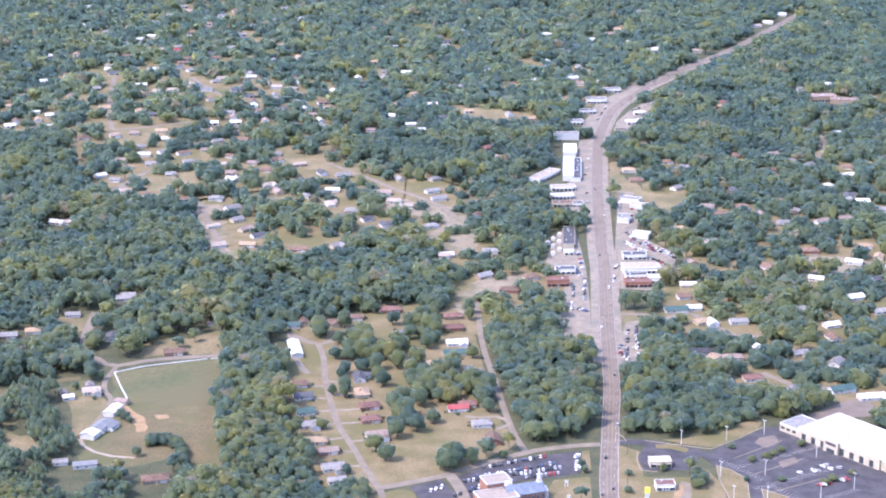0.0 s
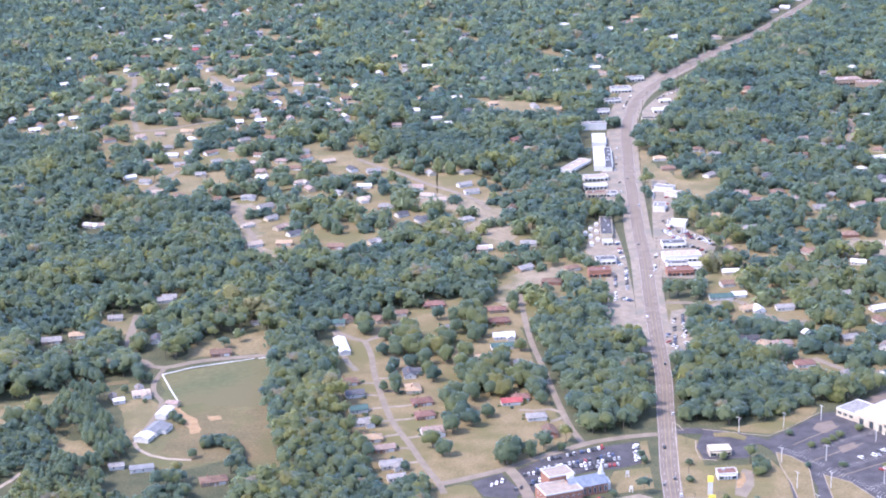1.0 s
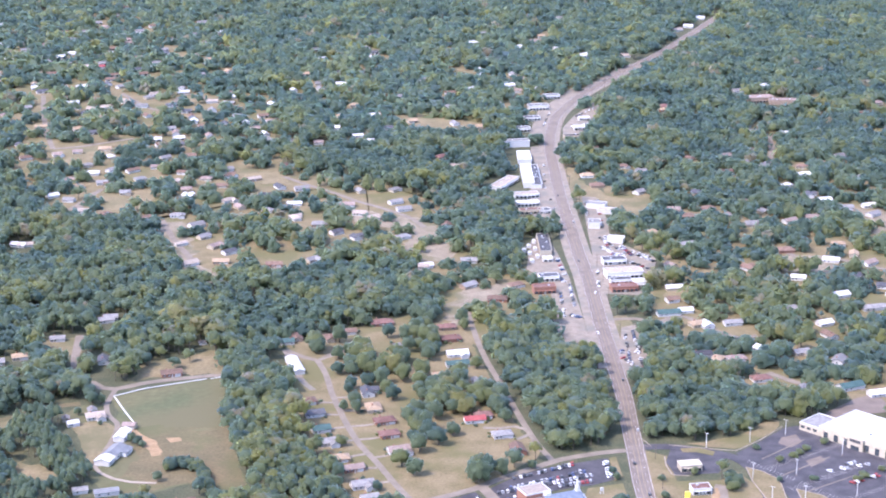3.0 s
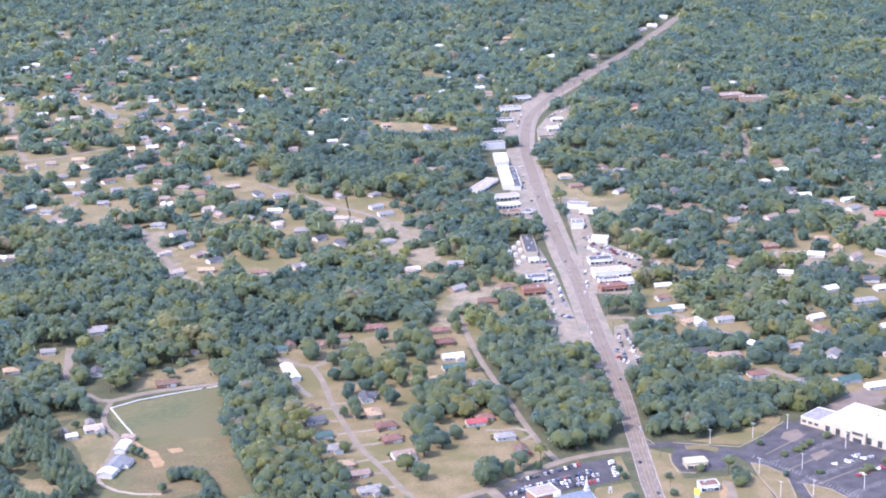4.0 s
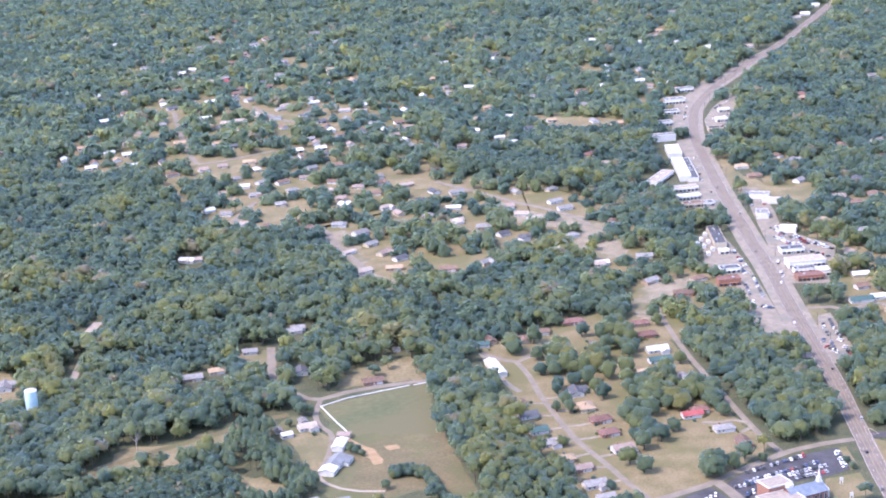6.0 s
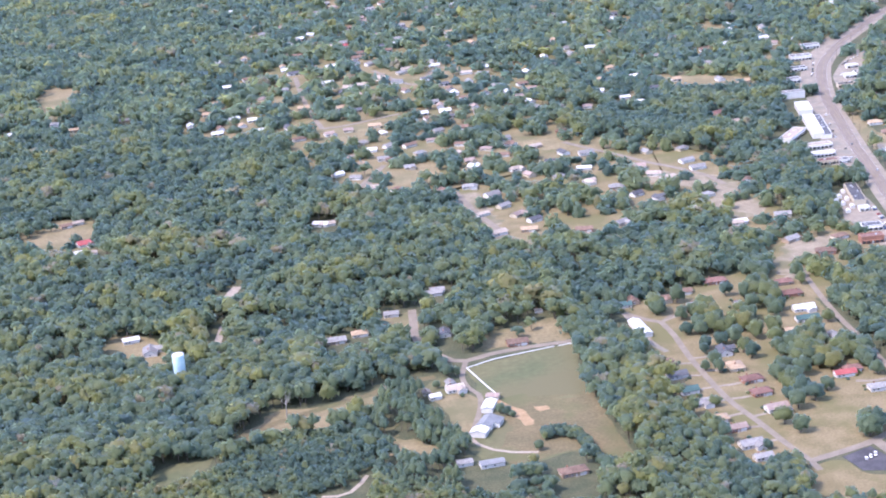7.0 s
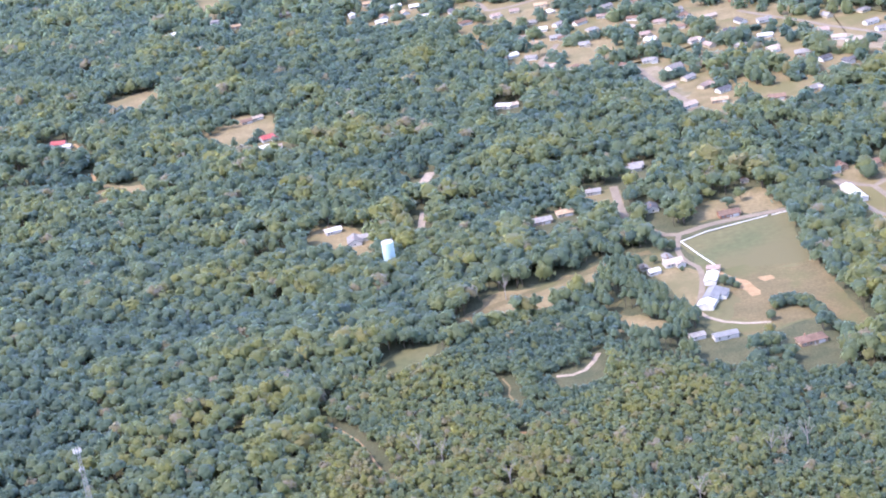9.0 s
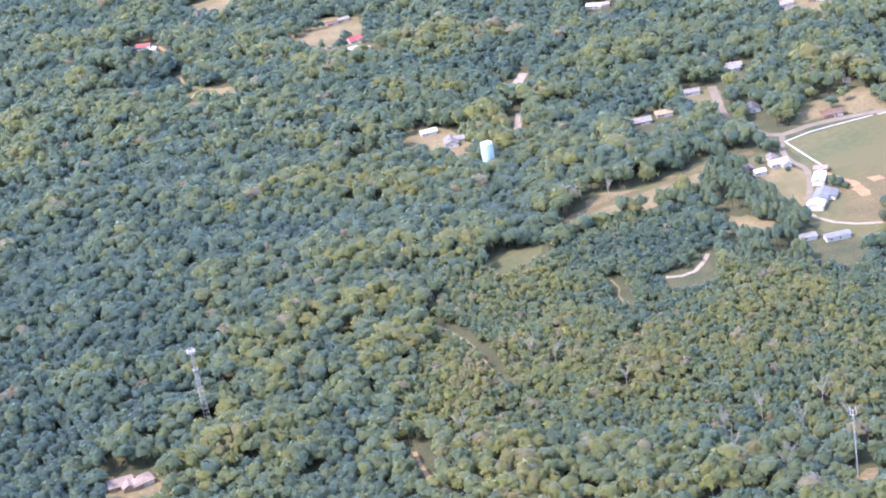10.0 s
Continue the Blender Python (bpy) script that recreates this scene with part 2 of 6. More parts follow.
def ribbon(bm, line, left, right, z, thick=0.25):
    """A band along a line, between two offsets from it."""
    rows = []
    for i, p in enumerate(line):
        d = (line[min(i + 1, len(line) - 1)] - line[max(i - 1, 0)]).normalized()
        side = Vector((d.y, -d.x))
        rows.append([bm.verts.new((*(p + side * o), h)) for o, h in ((left, z - thick), (left, z), (right, z), (right, z - thick))])
    for a, b in zip(rows, rows[1:]):
        for k in range(3):
            bm.faces.new((a[k], b[k], b[k + 1], a[k + 1]))


CLEAR = []  # where nothing tall grows: (kind, points, reach, how far in front it must stay open)


def road(name, pts, width, z, material, label, open_front=16.0, margin=2.0):
    line = eased(pts)
    bm = bmesh.new()
    ribbon(bm, line, -width / 2, width / 2, z)
    CLEAR.append(("line", [tuple(p) for p in line], width / 2 + margin, open_front))
    return tagged(new(name, mesh_of(name, bm, material)), label, "road", kind="structure"), line


def clearing(pts, open_front=16.0):
    CLEAR.append(("area", pts, 0.0, open_front))
    return pts


# ---- ground, fields and yards ----
bm = bmesh.new()
bmesh.ops.create_grid(bm, x_segments=40, y_segments=40, size=9000)
tagged(new("ground", mesh_of("ground", bm, GROUND)), "dry late-summer grass and leaf litter reaching the horizon", "ground", kind="structure")

HOME = [(-126, 1466), (-92, 1482), (-42, 1514), (28, 1532), (27, 1454), (34, 1366), (43, 1261), (53, 1216), (5, 1165), (-39, 1139), (-51, 1131), (-75, 1133), (-90, 1174), (-103, 1226), (-118, 1315), (-126, 1389)]
sheet("yards", HOME, 0.06, LAWN, "sun-bleached tan lawns round the houses of the street", "lawn", 4.0)
FIELD = clearing([(-257, 1355), (-173, 1388), (-173, 1345), (-169, 1291), (-159, 1214), (-146, 1152), (-156, 1142), (-171, 1160), (-183, 1183), (-202, 1179), (-228, 1167), (-248, 1180), (-259, 1198), (-263, 1214), (-270, 1257), (-279, 1290), (-293, 1308), (-288, 1326), (-275, 1338), (-263, 1311), (-251, 1295)], 22)
sheet("farm_field", FIELD, 0.07, MEADOW, "mown grey-green farm field fading to dry tan grass", "field", 3.0)
FARMYARD = [(-270, 1304), (-252, 1296), (-251, 1269), (-255, 1241), (-267, 1217), (-272, 1255), (-280, 1287), (-285, 1298)]
sheet("farmyard", clearing(FARMYARD, 14), 0.10, HAY, "dry tan grass of the farmyard beside the drive", "field", 3.0)
sheet("farm_field", [(-238, 1292), (-213, 1288), (-186, 1285), (-167, 1283), (-159, 1212), (-148, 1154), (-156, 1145), (-170, 1162), (-183, 1185), (-202, 1182), (-227, 1170), (-246, 1183), (-233, 1224)], 0.09, STUBBLE, "drier olive lower half of the farm field", "field", 7.0)
sheet("worn_ground", [(-238, 1299), (-232, 1284), (-227, 1271), (-221, 1265), (-216, 1252), (-213, 1236), (-218, 1234), (-222, 1247), (-227, 1256), (-232, 1268), (-237, 1281)], 0.12, CLAY, "bare orange clay worn into the field", "bare ground", 5.0)
sheet("worn_ground", [(-213, 1267), (-205, 1268), (-200, 1260), (-207, 1257)], 0.12, CLAY, "small orange clay patch in the field", "bare ground", 4.0)
sheet("worn_ground", [(-196, 1281), (-185, 1285), (-179, 1281), (-189, 1278)], 0.12, HAY, "thin dry streak in the field", "bare ground", 3.0)
THIN = []  # open yards with single trees
layer = 0.03
for pts, what in (
    ([(-821, 1989), (-807, 2010), (-766, 2034), (-756, 1990), (-768, 1935), (-793, 1936)], "dry hay field enclosed by woods"),
    ([(-772, 1659), (-779, 1718), (-745, 1684), (-713, 1683), (-708, 1644), (-735, 1629), (-740, 1592), (-758, 1613)], "dry brown pasture at the edge of the woods"),
    ([(-694, 1821), (-669, 1860), (-647, 1872), (-608, 1829), (-598, 1737), (-637, 1719), (-671, 1759)], "dry pasture round the farmhouse with the red roof"),
    ([(-556, 1461), (-540, 1495), (-505, 1473), (-496, 1428), (-519, 1409), (-545, 1433)], "tan clearing round a house in the woods"),
    ([(-596, 1427), (-582, 1444), (-557, 1451), (-558, 1438), (-579, 1423)], "narrow tan clearing in the woods"),
    ([(-800, 2467), (-801, 2553), (-752, 2539), (-741, 2399), (-759, 2338), (-779, 2374)], "dry meadow with a sandy patch"),
    ([(-402, 2166), (-372, 2196), (-335, 2188), (-330, 2151), (-360, 2121), (-395, 2092)], "tan open lot below a line of trees"),
    ([(-327, 1960), (-272, 1991), (-268, 1936), (-309, 1884), (-320, 1891)], "brown ploughed lot behind the houses"),
    ([(-4, 2292), (41, 2316), (102, 2279), (100, 2238), (59, 2215), (27, 2238)], "reddish meadow behind the shops"),
    ([(-259, 1836), (-234, 1848), (-221, 1798), (-205, 1690), (-184, 1651), (-189, 1635), (-212, 1639), (-231, 1678), (-242, 1753)], "dry yards along a dead-end street"),
    ([(-205, 1664), (-132, 1676), (-115, 1652), (-134, 1633), (-189, 1632)], "dry yards below the dead-end street"),
    ([(194, 2055), (201, 2054), (200, 1961), (224, 1895), (264, 1899), (248, 1821), (218, 1827), (184, 1879), (179, 1953)], "dry grass bank beside the highway"),
    ([(148, 1498), (169, 1502), (154, 1416), (138, 1417)], "dry grass verge by the side street"),
    ([(26, 1594), (80, 1609), (79, 1567), (35, 1543), (31, 1497), (8, 1509)], "dry open lots behind the woods"),
    ([(211, 1584), (243, 1589), (229, 1542), (205, 1539)], "dry lot beside a long low house"),
    ([(239, 1373), (257, 1357), (240, 1309), (224, 1322)], "dry yard round a low house"),
    ([(548, 2345), (562, 2395), (590, 2389), (584, 2352), (562, 2317)], "grass beside the brick school"),
    ([(-23, 1720), (12, 1783), (33, 1728), (29, 1672), (6, 1686), (-16, 1681)], "dry yards at the bend of a street"),
    ([(-55, 1871), (17, 1834), (28, 1779), (9, 1763), (-36, 1813), (-63, 1839)], "pale yards between long low roofs"),
    ([(-181, 2074), (-132, 2030), (-127, 1991), (-175, 2001)], "dry strip between the trees"),
    ([(331, 1670), (383, 1659), (376, 1605), (333, 1622)], "dry yards of the eastern streets"),
    ([(442, 1839), (526, 1787), (499, 1717), (425, 1753)], "bare yards round long roofs"),
    ([(-328, 1493), (-298, 1494), (-296, 1453), (-320, 1450)], "tan clearing at the road end"),
    ([(-684, 959), (-672, 967), (-651, 959), (-643, 934), (-680, 942)], "pale yard round a house in the woods"),
    ([(-284, 880), (-267, 888), (-263, 881), (-273, 875)], "bare pad at the foot of the mast"),
    ([(-315, 1241), (-304, 1227), (-288, 1214), (-278, 1199), (-297, 1194), (-313, 1212)], "bare tan ground between the pines"),
    ([(-319, 1273), (-312, 1271), (-312, 1245), (-319, 1244)], "bare tan ground between the pines"),
    ([(-250, 1386), (-244, 1414), (-233, 1438), (-208, 1438), (-187, 1452), (-173, 1430), (-176, 1402), (-205, 1396), (-228, 1391)], "dry grass between the lane and the woods"),
):
    layer += 0.004
    if any(word in what for word in ("yards", "lots", "farmhouse", "round a house", "brown pasture", "between the lane")):
        THIN.append(pts)
    else:
        clearing(pts, 20 if "pines" in what else 8)
    sheet("clearing", pts, layer, YARD if "yards" in what or "lots" in what else HAY, what, "field", 9.0)
GULLY = [(-281, 1342), (-298, 1338), (-313, 1333), (-328, 1318), (-345, 1308), (-366, 1296), (-387, 1283), (-402, 1272), (-415, 1253), (-431, 1236), (-450, 1219), (-469, 1202), (-482, 1192)]
sheet("grass_strip", clearing([(-345, 1319), (-363, 1301), (-383, 1301), (-402, 1297), (-407, 1280), (-427, 1255), (-437, 1230), (-415, 1245), (-389, 1249), (-369, 1258), (-347, 1270), (-322, 1290), (-312, 1314)], 10), 0.075, HAY, "broad dry grass bottom at the wood's edge", "field", 4.0)
sheet("meadow", clearing([(-480, 1201), (-469, 1213), (-446, 1223), (-435, 1228), (-437, 1213), (-449, 1191), (-468, 1183)], 26), 0.07, MEADOW, "small green meadow between the woods", "field", 3.0)
road("grass_strip", GULLY[:9], 8, 0.08, STUBBLE, "mown dry grass strip along the wood's edge", 16)

# ---- roads ----
HWY = [(108, 1056), (109, 1084), (111, 1111), (114, 1157), (119, 1206), (124, 1259), (130, 1317), (134, 1379), (138, 1448), (143, 1522), (150, 1620), (153, 1695), (159, 1795), (166, 1907), (176, 2031), (185, 2128), (199, 2216), (217, 2295), (241, 2359), (271, 2426), (309, 2496), (346, 2566), (379, 2623), (413, 2679), (448, 2742), (489, 2823), (535, 2913), (598, 3041)]
highway, HWY_LINE = road("highway", HWY, 13.4, 0.26, ASPHALT, "worn grey five-lane highway with paved shoulders", 26, 3.0)
for name, offs, material, dashed, label in (
    ("edge_line", (-6.1, 6.1), WHITE_LINE, 0, "solid white edge line of the highway"),
    ("centre_line", (-1.5, 1.5), YELLOW_LINE, 0, "solid yellow line of the turning lane"),
    ("lane_dashes", (-3.8, 3.8), WHITE_LINE, 3, "dashed white lane line of the highway"),
):
    for o in offs:
        bm = bmesh.new()
        line = eased(HWY, 4.0)
        for i in range(0, len(line) - 2, max(dashed, 1)):
            ribbon(bm, line[i:i + 2], o - 0.11, o + 0.11, 0.29, 0.02)
        tagged(new(name, mesh_of(name, bm, material)), label, "road marking", kind="structure")
layer = 0.16
for pts, what in (
    ([(177, 2159), (207, 2297), (237, 2378), (269, 2446), (261, 2467), (230, 2398), (198, 2333), (165, 2177)], "pale concrete forecourts along the highway"),
    ([(163, 2133), (179, 2138), (163, 1969), (156, 1839), (144, 1820), (125, 1813), (134, 1913)], "pale concrete forecourts below the white shops"),
    ([(237, 2290), (255, 2328), (312, 2448), (278, 2333), (253, 2221), (228, 2164), (205, 2153), (215, 2229)], "pale concrete car lots across the highway"),
    ([(188, 1902), (203, 1899), (200, 1809), (191, 1737), (214, 1692), (228, 1680), (217, 1645), (190, 1562), (151, 1570), (161, 1646), (176, 1792)], "pale sales lots and forecourts"),
    ([(113, 1742), (131, 1769), (133, 1699), (133, 1625), (129, 1525), (124, 1443), (102, 1437), (99, 1485), (108, 1561), (113, 1603), (97, 1650)], "pale concrete lots between the roadside buildings"),
    ([(101, 1484), (123, 1495), (127, 1436), (101, 1433)], "worn grey empty lot beside the highway"),
    ([(156, 1477), (169, 1483), (166, 1428), (163, 1374), (140, 1363), (142, 1405)], "pale car lot in front of the woods"),
    ([(51, 1094), (70, 1108), (89, 1115), (97, 1109), (99, 1085), (96, 1058), (43, 1067)], "white concrete apron beside the highway"),
):
    layer += 0.006
    sheet("forecourt", clearing(pts, 20), layer, CONCRETE, what, "pavement")

bm = bmesh.new()
ribbon(bm, eased(HWY[7:23]), -13.5, 12.0, 0.22)
tagged(new("shoulder", mesh_of("shoulder", bm, CONCRETE)), "pale concrete shoulders and aprons along the highway", "pavement", kind="structure")
street = "pale grey residential street without markings"
CHURCH_ST = [(113, 1214), (93, 1211), (65, 1202), (44, 1189), (18, 1172), (-2, 1157), (-22, 1147), (-42, 1138)]
road("street", CHURCH_ST, 6.6, 0.15, LANE, street, 14)
HOME_ST = [(-39, 1123), (-42, 1138), (-52, 1169), (-63, 1208), (-74, 1243), (-81, 1277), (-86, 1309), (-91, 1345), (-95, 1389), (-101, 1420)]
_, HOME_LINE = road("street", HOME_ST, 4.8, 0.16, LANE, street, 8)
road("street", [(-89, 1434), (-101, 1420), (-112, 1429), (-127, 1448)], 6, 0.12, LANE, street, 10)
road("street", [(-127, 1448), (-123, 1427), (-118, 1394), (-111, 1367), (-105, 1354)], 5, 0.11, CONCRETE, "pale concrete drive beside the long white building", 12)
SECOND_ST = [(59, 1201), (53, 1227), (49, 1257), (46, 1285), (43, 1318), (40, 1352), (35, 1398), (32, 1451), (31, 1497), (29, 1552)]
road("street", SECOND_ST, 4.8, 0.14, LANE, street, 10)
FARM_RD = [(-277, 1387), (-268, 1374), (-257, 1370), (-239, 1380), (-217, 1387), (-195, 1391), (-173, 1395)]
road("lane", FARM_RD, 7, 0.14, LANE, "grey country lane along the field", 16)
road("drive", [(-257, 1370), (-261, 1336), (-257, 1314), (-250, 1300), (-249, 1282), (-252, 1257), (-256, 1236), (-259, 1222)], 4.2, 0.16, LANE, "grey drive curving down to the barns", 14)
road("drive", [(-259, 1222), (-254, 1209), (-244, 1198), (-231, 1191), (-214, 1188)], 3.0, 0.15, GRAVEL, "pale gravel track across the farm", 14)
road("lane", [(-298, 1500), (-297, 1472), (-296, 1444), (-293, 1419)], 7, 0.14, LANE, "grey lane ending in the woods", 16)
road("lane", [(-293, 1419), (-287, 1398), (-277, 1387)], 5, 0.14, LANE, "grey lane in the shade of the woods", 6)
road("track", [(-358, 1145), (-348, 1144), (-339, 1149), (-333, 1161), (-329, 1173)], 3.2, 0.12, GRAVEL, "pale curving dirt track in the woods", 26)
road("track", [(-500, 1111), (-492, 1100), (-484, 1088), (-477, 1072), (-471, 1055), (-466, 1042), (-462, 1030)], 1.5, 0.12, CLAY, "narrow dirt track in the woods", 8)
road("track", [(-509, 958), (-506, 946), (-501, 933), (-495, 916)], 2.6, 0.12, CLAY, "narrow dirt track in the woods", 10)
road("track", [(-393, 1152), (-388, 1138), (-389, 1126), (-384, 1112)], 1.3, 0.12, HAY, "narrow dirt track through the brush", 8)
sheet("worn_ground", clearing([(-564, 1114), (-556, 1111), (-553, 1101), (-562, 1104)], 12), 0.12, CLAY, "small patch of bare orange clay", "bare ground")
road("track", [(-459, 1566), (-456, 1584), (-452, 1602)], 9, 0.12, GRAVEL, "pale gravel clearing in the woods", 16)
road("track", [(-456, 1433), (-456, 1465), (-455, 1499)], 6, 0.12, GRAVEL, "pale gravel lane in the woods", 16)
sheet("worn_ground", clearing([(-384, 1073), (-379, 1071), (-379, 1060), (-384, 1060)], 12), 0.12, CLAY, "small patch of bare orange clay", "bare ground")
road("track", [(-785, 1742), (-778, 1717), (-774, 1696)], 4, 0.12, CLAY, "orange clay track at the pasture's edge", 14)
road("track", [(-827, 1852), (-817, 1834), (-808, 1806)], 4, 0.12, CLAY, "orange clay drive of the house with the red roof", 14)
layer = 0.17
for pts in (
    [(-252, 1852), (-241, 1802), (-231, 1761), (-218, 1720), (-210, 1682), (-200, 1651)],
    [(-129, 2021), (-102, 1981), (-74, 1944), (-52, 1909), (-25, 1876), (0, 1838), (13, 1799)],
    [(458, 2161), (445, 2102), (430, 2047), (407, 1983)],
    [(-451, 2494), (-437, 2384), (-419, 2267), (-401, 2181)],
    [(-401, 2181), (-374, 2187), (-343, 2206), (-310, 2225)],
    [(-346, 2496), (-314, 2422), (-287, 2387), (-259, 2479), (-225, 2442), (-183, 2389)],
    [(-331, 1973), (-343, 1901), (-349, 1878)],
    [(-352, 1901), (-338, 1941), (-326, 1985)],
    [(150, 1498), (173, 1498), (187, 1483)],
    [(187, 1483), (213, 1501), (234, 1459), (249, 1442), (265, 1446)],
    [(252, 1358), (268, 1335), (283, 1324), (301, 1325), (316, 1314)],
    [(383, 1659), (405, 1642), (425, 1619), (454, 1598)],
    [(344, 1696), (357, 1664), (367, 1643)],
    [(480, 1879), (511, 1897), (521, 1870)],
):
    layer += 0.005
    road("street", pts, 6.5, layer, LANE, street, 18)
road("driveway", [(17, 1266), (29, 1263), (40, 1266), (47, 1260), (50, 1251), (40, 1242), (34, 1245)], 4, 0.15, CONCRETE, "pale curving concrete driveway", 8)

# ---- store lot, restaurants and church lot ----
lot_label = "dark sealed parking lot with painted bays"
SHOP_LOT = clearing([(189, 1202), (210, 1220), (236, 1246), (248, 1248), (272, 1215), (296, 1181), (314, 1151), (260, 1017), (192, 1029), (200, 1069), (207, 1120), (205, 1149), (196, 1172)], 26)
sheet("parking_lot", SHOP_LOT, 0.10, BLACKTOP, lot_label, "parking lot")
road("lot_drive", [(123, 1219), (144, 1218), (169, 1207), (188, 1192), (195, 1167), (195, 1135), (193, 1101), (189, 1069), (186, 1042)], 10, 0.14, BLACKTOP, "dark sealed drive round the restaurants to the store", 22)
road("lot_drive", [(113, 1100), (128, 1099), (150, 1094), (172, 1093), (189, 1097)], 9, 0.13, BLACKTOP, "dark sealed drive behind the yellow sign", 16)
sheet("parking_lot", clearing([(145, 1214), (180, 1204), (178, 1184), (169, 1169), (139, 1168), (137, 1191)], 18), 0.11, BLACKTOP, "dark sealed lot of the small restaurant", "parking lot")
VERGE = clearing([(125, 1214), (140, 1201), (138, 1158), (168, 1157), (183, 1169), (191, 1143), (189, 1108), (188, 1096), (160, 1103), (127, 1107), (115, 1110), (119, 1156)], 18)
sheet("verge", VERGE, 0.08, LAWN, "dry grass round the restaurants", "lawn")
sheet("verge", [(190, 1177), (199, 1170), (207, 1156), (207, 1145), (204, 1119), (198, 1068), (195, 1041), (184, 1043), (188, 1070), (191, 1102), (191, 1125), (189, 1154)], 0.22, LAWN, "long dry grass island with a pale kerb", "traffic island")
sheet("verge", [(215, 1138), (230, 1126), (245, 1089), (213, 1091), (214, 1115)], 0.22, LAWN, "triangular dry grass island with a pale kerb", "traffic island")
sheet("verge", [(152, 1214), (165, 1214), (175, 1206), (172, 1199), (162, 1206), (152, 1207)], 0.22, LAWN, "small dry grass island with a pale kerb", "traffic island")
sheet("apron", [(163, 1151), (170, 1147), (166, 1124), (158, 1106), (151, 1110), (156, 1135)], 0.12, LANE, "worn grey apron beside the red-fronted shop", "pavement")
sheet("flower_bed", [(160, 1143), (163, 1145), (162, 1132), (157, 1121), (154, 1121), (155, 1129)], 0.20, CLAY, "reddish mulch bed beside the shop", "flower bed")
sheet("forecourt", clearing([(136, 1089), (156, 1091), (177, 1084), (177, 1069), (169, 1037), (120, 1046)], 24), 0.10, CONCRETE, "pale concrete yard below the drive", "pavement")
sheet("old_patch", [(228, 1227), (240, 1232), (241, 1218), (230, 1208), (223, 1217)], 0.114, ASPHALT, "faded pinkish patch in the dark lot", "pavement")
sheet("old_patch", [(234, 1184), (247, 1192), (248, 1183), (235, 1173)], 0.114, ASPHALT, "faded grey patch in the dark lot", "pavement")
sheet("verge", clearing([(157, 1223), (191, 1210), (212, 1226), (234, 1251), (228, 1263), (203, 1238), (175, 1226)], 14), 0.08, LAWN, "green grass bank above the store lot", "lawn", 1.5)
sheet("service_yard", clearing([(247, 1248), (303, 1297), (322, 1306), (326, 1269), (298, 1265), (256, 1236)], 16), 0.14, ASPHALT, "worn grey service yard behind the store", "pavement")
CHURCH_LOT = clearing([(11, 1158), (28, 1174), (48, 1187), (71, 1194), (98, 1202), (97, 1185), (97, 1165), (81, 1157), (65, 1154), (44, 1147), (29, 1137), (15, 1112), (11, 1118)], 16)
sheet("parking_lot", CHURCH_LOT, 0.12, BLACKTOP, "dark church parking lot full of cars", "parking lot")
sheet("parking_lot", clearing([(-21, 1140), (0, 1153), (12, 1123), (8, 1113), (-13, 1117)], 14), 0.12, BLACKTOP, "small dark overflow parking lot", "parking lot")
sheet("churchyard", clearing([(76, 1152), (101, 1158), (100, 1124), (76, 1117), (69, 1129)], 12), 0.09, LAWN, "dry grass lawn of the church", "lawn")
sheet("verge", clearing([(99, 1202), (104, 1203), (103, 1169), (96, 1162)], 12), 0.17, LAWN, "planted grass strip beside the lot", "lawn")
road("lane", [(5, 1162), (12, 1139), (17, 1110), (18, 1084)], 8, 0.14, LANE, "grey access lane beside the church", 12)
sheet("yards", clearing([(-54, 1187), (-30, 1223), (-1, 1255), (19, 1256), (25, 1213), (16, 1184), (-16, 1152), (-38, 1142), (-46, 1153)], 10), 0.10, LAWN, "wide dry lawn behind the houses", "lawn", 2.0)
sheet("yards", clearing([(-49, 1126), (-22, 1135), (-12, 1113), (14, 1102), (7, 1061), (-56, 1072)], 10), 0.10, LAWN, "dry grass beside the overflow lot", "lawn", 2.0)
# painted bays
def bays(origin, along, count, gap, length, lean=90.0):
    """A row of painted bay lines on a lot."""
    bm, d = bmesh.new(), Vector(along).normalized()
    n = Matrix.Rotation(radians(lean), 2) @ d
    for i in range(count):
        a = Vector(origin) + d * gap * i
        ribbon(bm, [a, a + n * length], -0.12, 0.12, 0.15, 0.03)
    tagged(new("bay_lines", mesh_of("bay_lines", bm, WHITE_LINE)), "white painted parking bay lines", "road marking", kind="structure")
ROW = Vector((286, 1230)) - Vector((243, 1205))
for k in range(4):
    p = Vector((206, 1178)).lerp(Vector((219, 1066)), k / 3)
    bays(p, ROW, 26, 2.9, 5.2, -80)
EDGE = Vector((245, 1101)) - Vector((219, 1143))
bays((193, 1185), Vector((209, 1162)) - Vector((193, 1185)), 15, 2.9, 5.2, 110)
bays((219, 1146), EDGE, 26, 2.9, 5.2, 110)
bays((215, 1082), Vector((255, 1080)) - Vector((215, 1082)), 22, 2.9, 5.2, -80)
bays((217, 1068), Vector((253, 1068)) - Vector((217, 1068)), 20, 2.9, 5.2, -80)


# ---- houses ----
def gable_roof(length, width, eave, rise, over=0.6, thick=0.25):
    h, s = width / 2 + over, rise / (width / 2)
    low = eave - over * s
    return prism([(-h, low), (0, eave + rise), (h, low), (h, low + thick), (0, eave + rise + thick), (-h, low + thick)], length + 2 * over, axis="x")


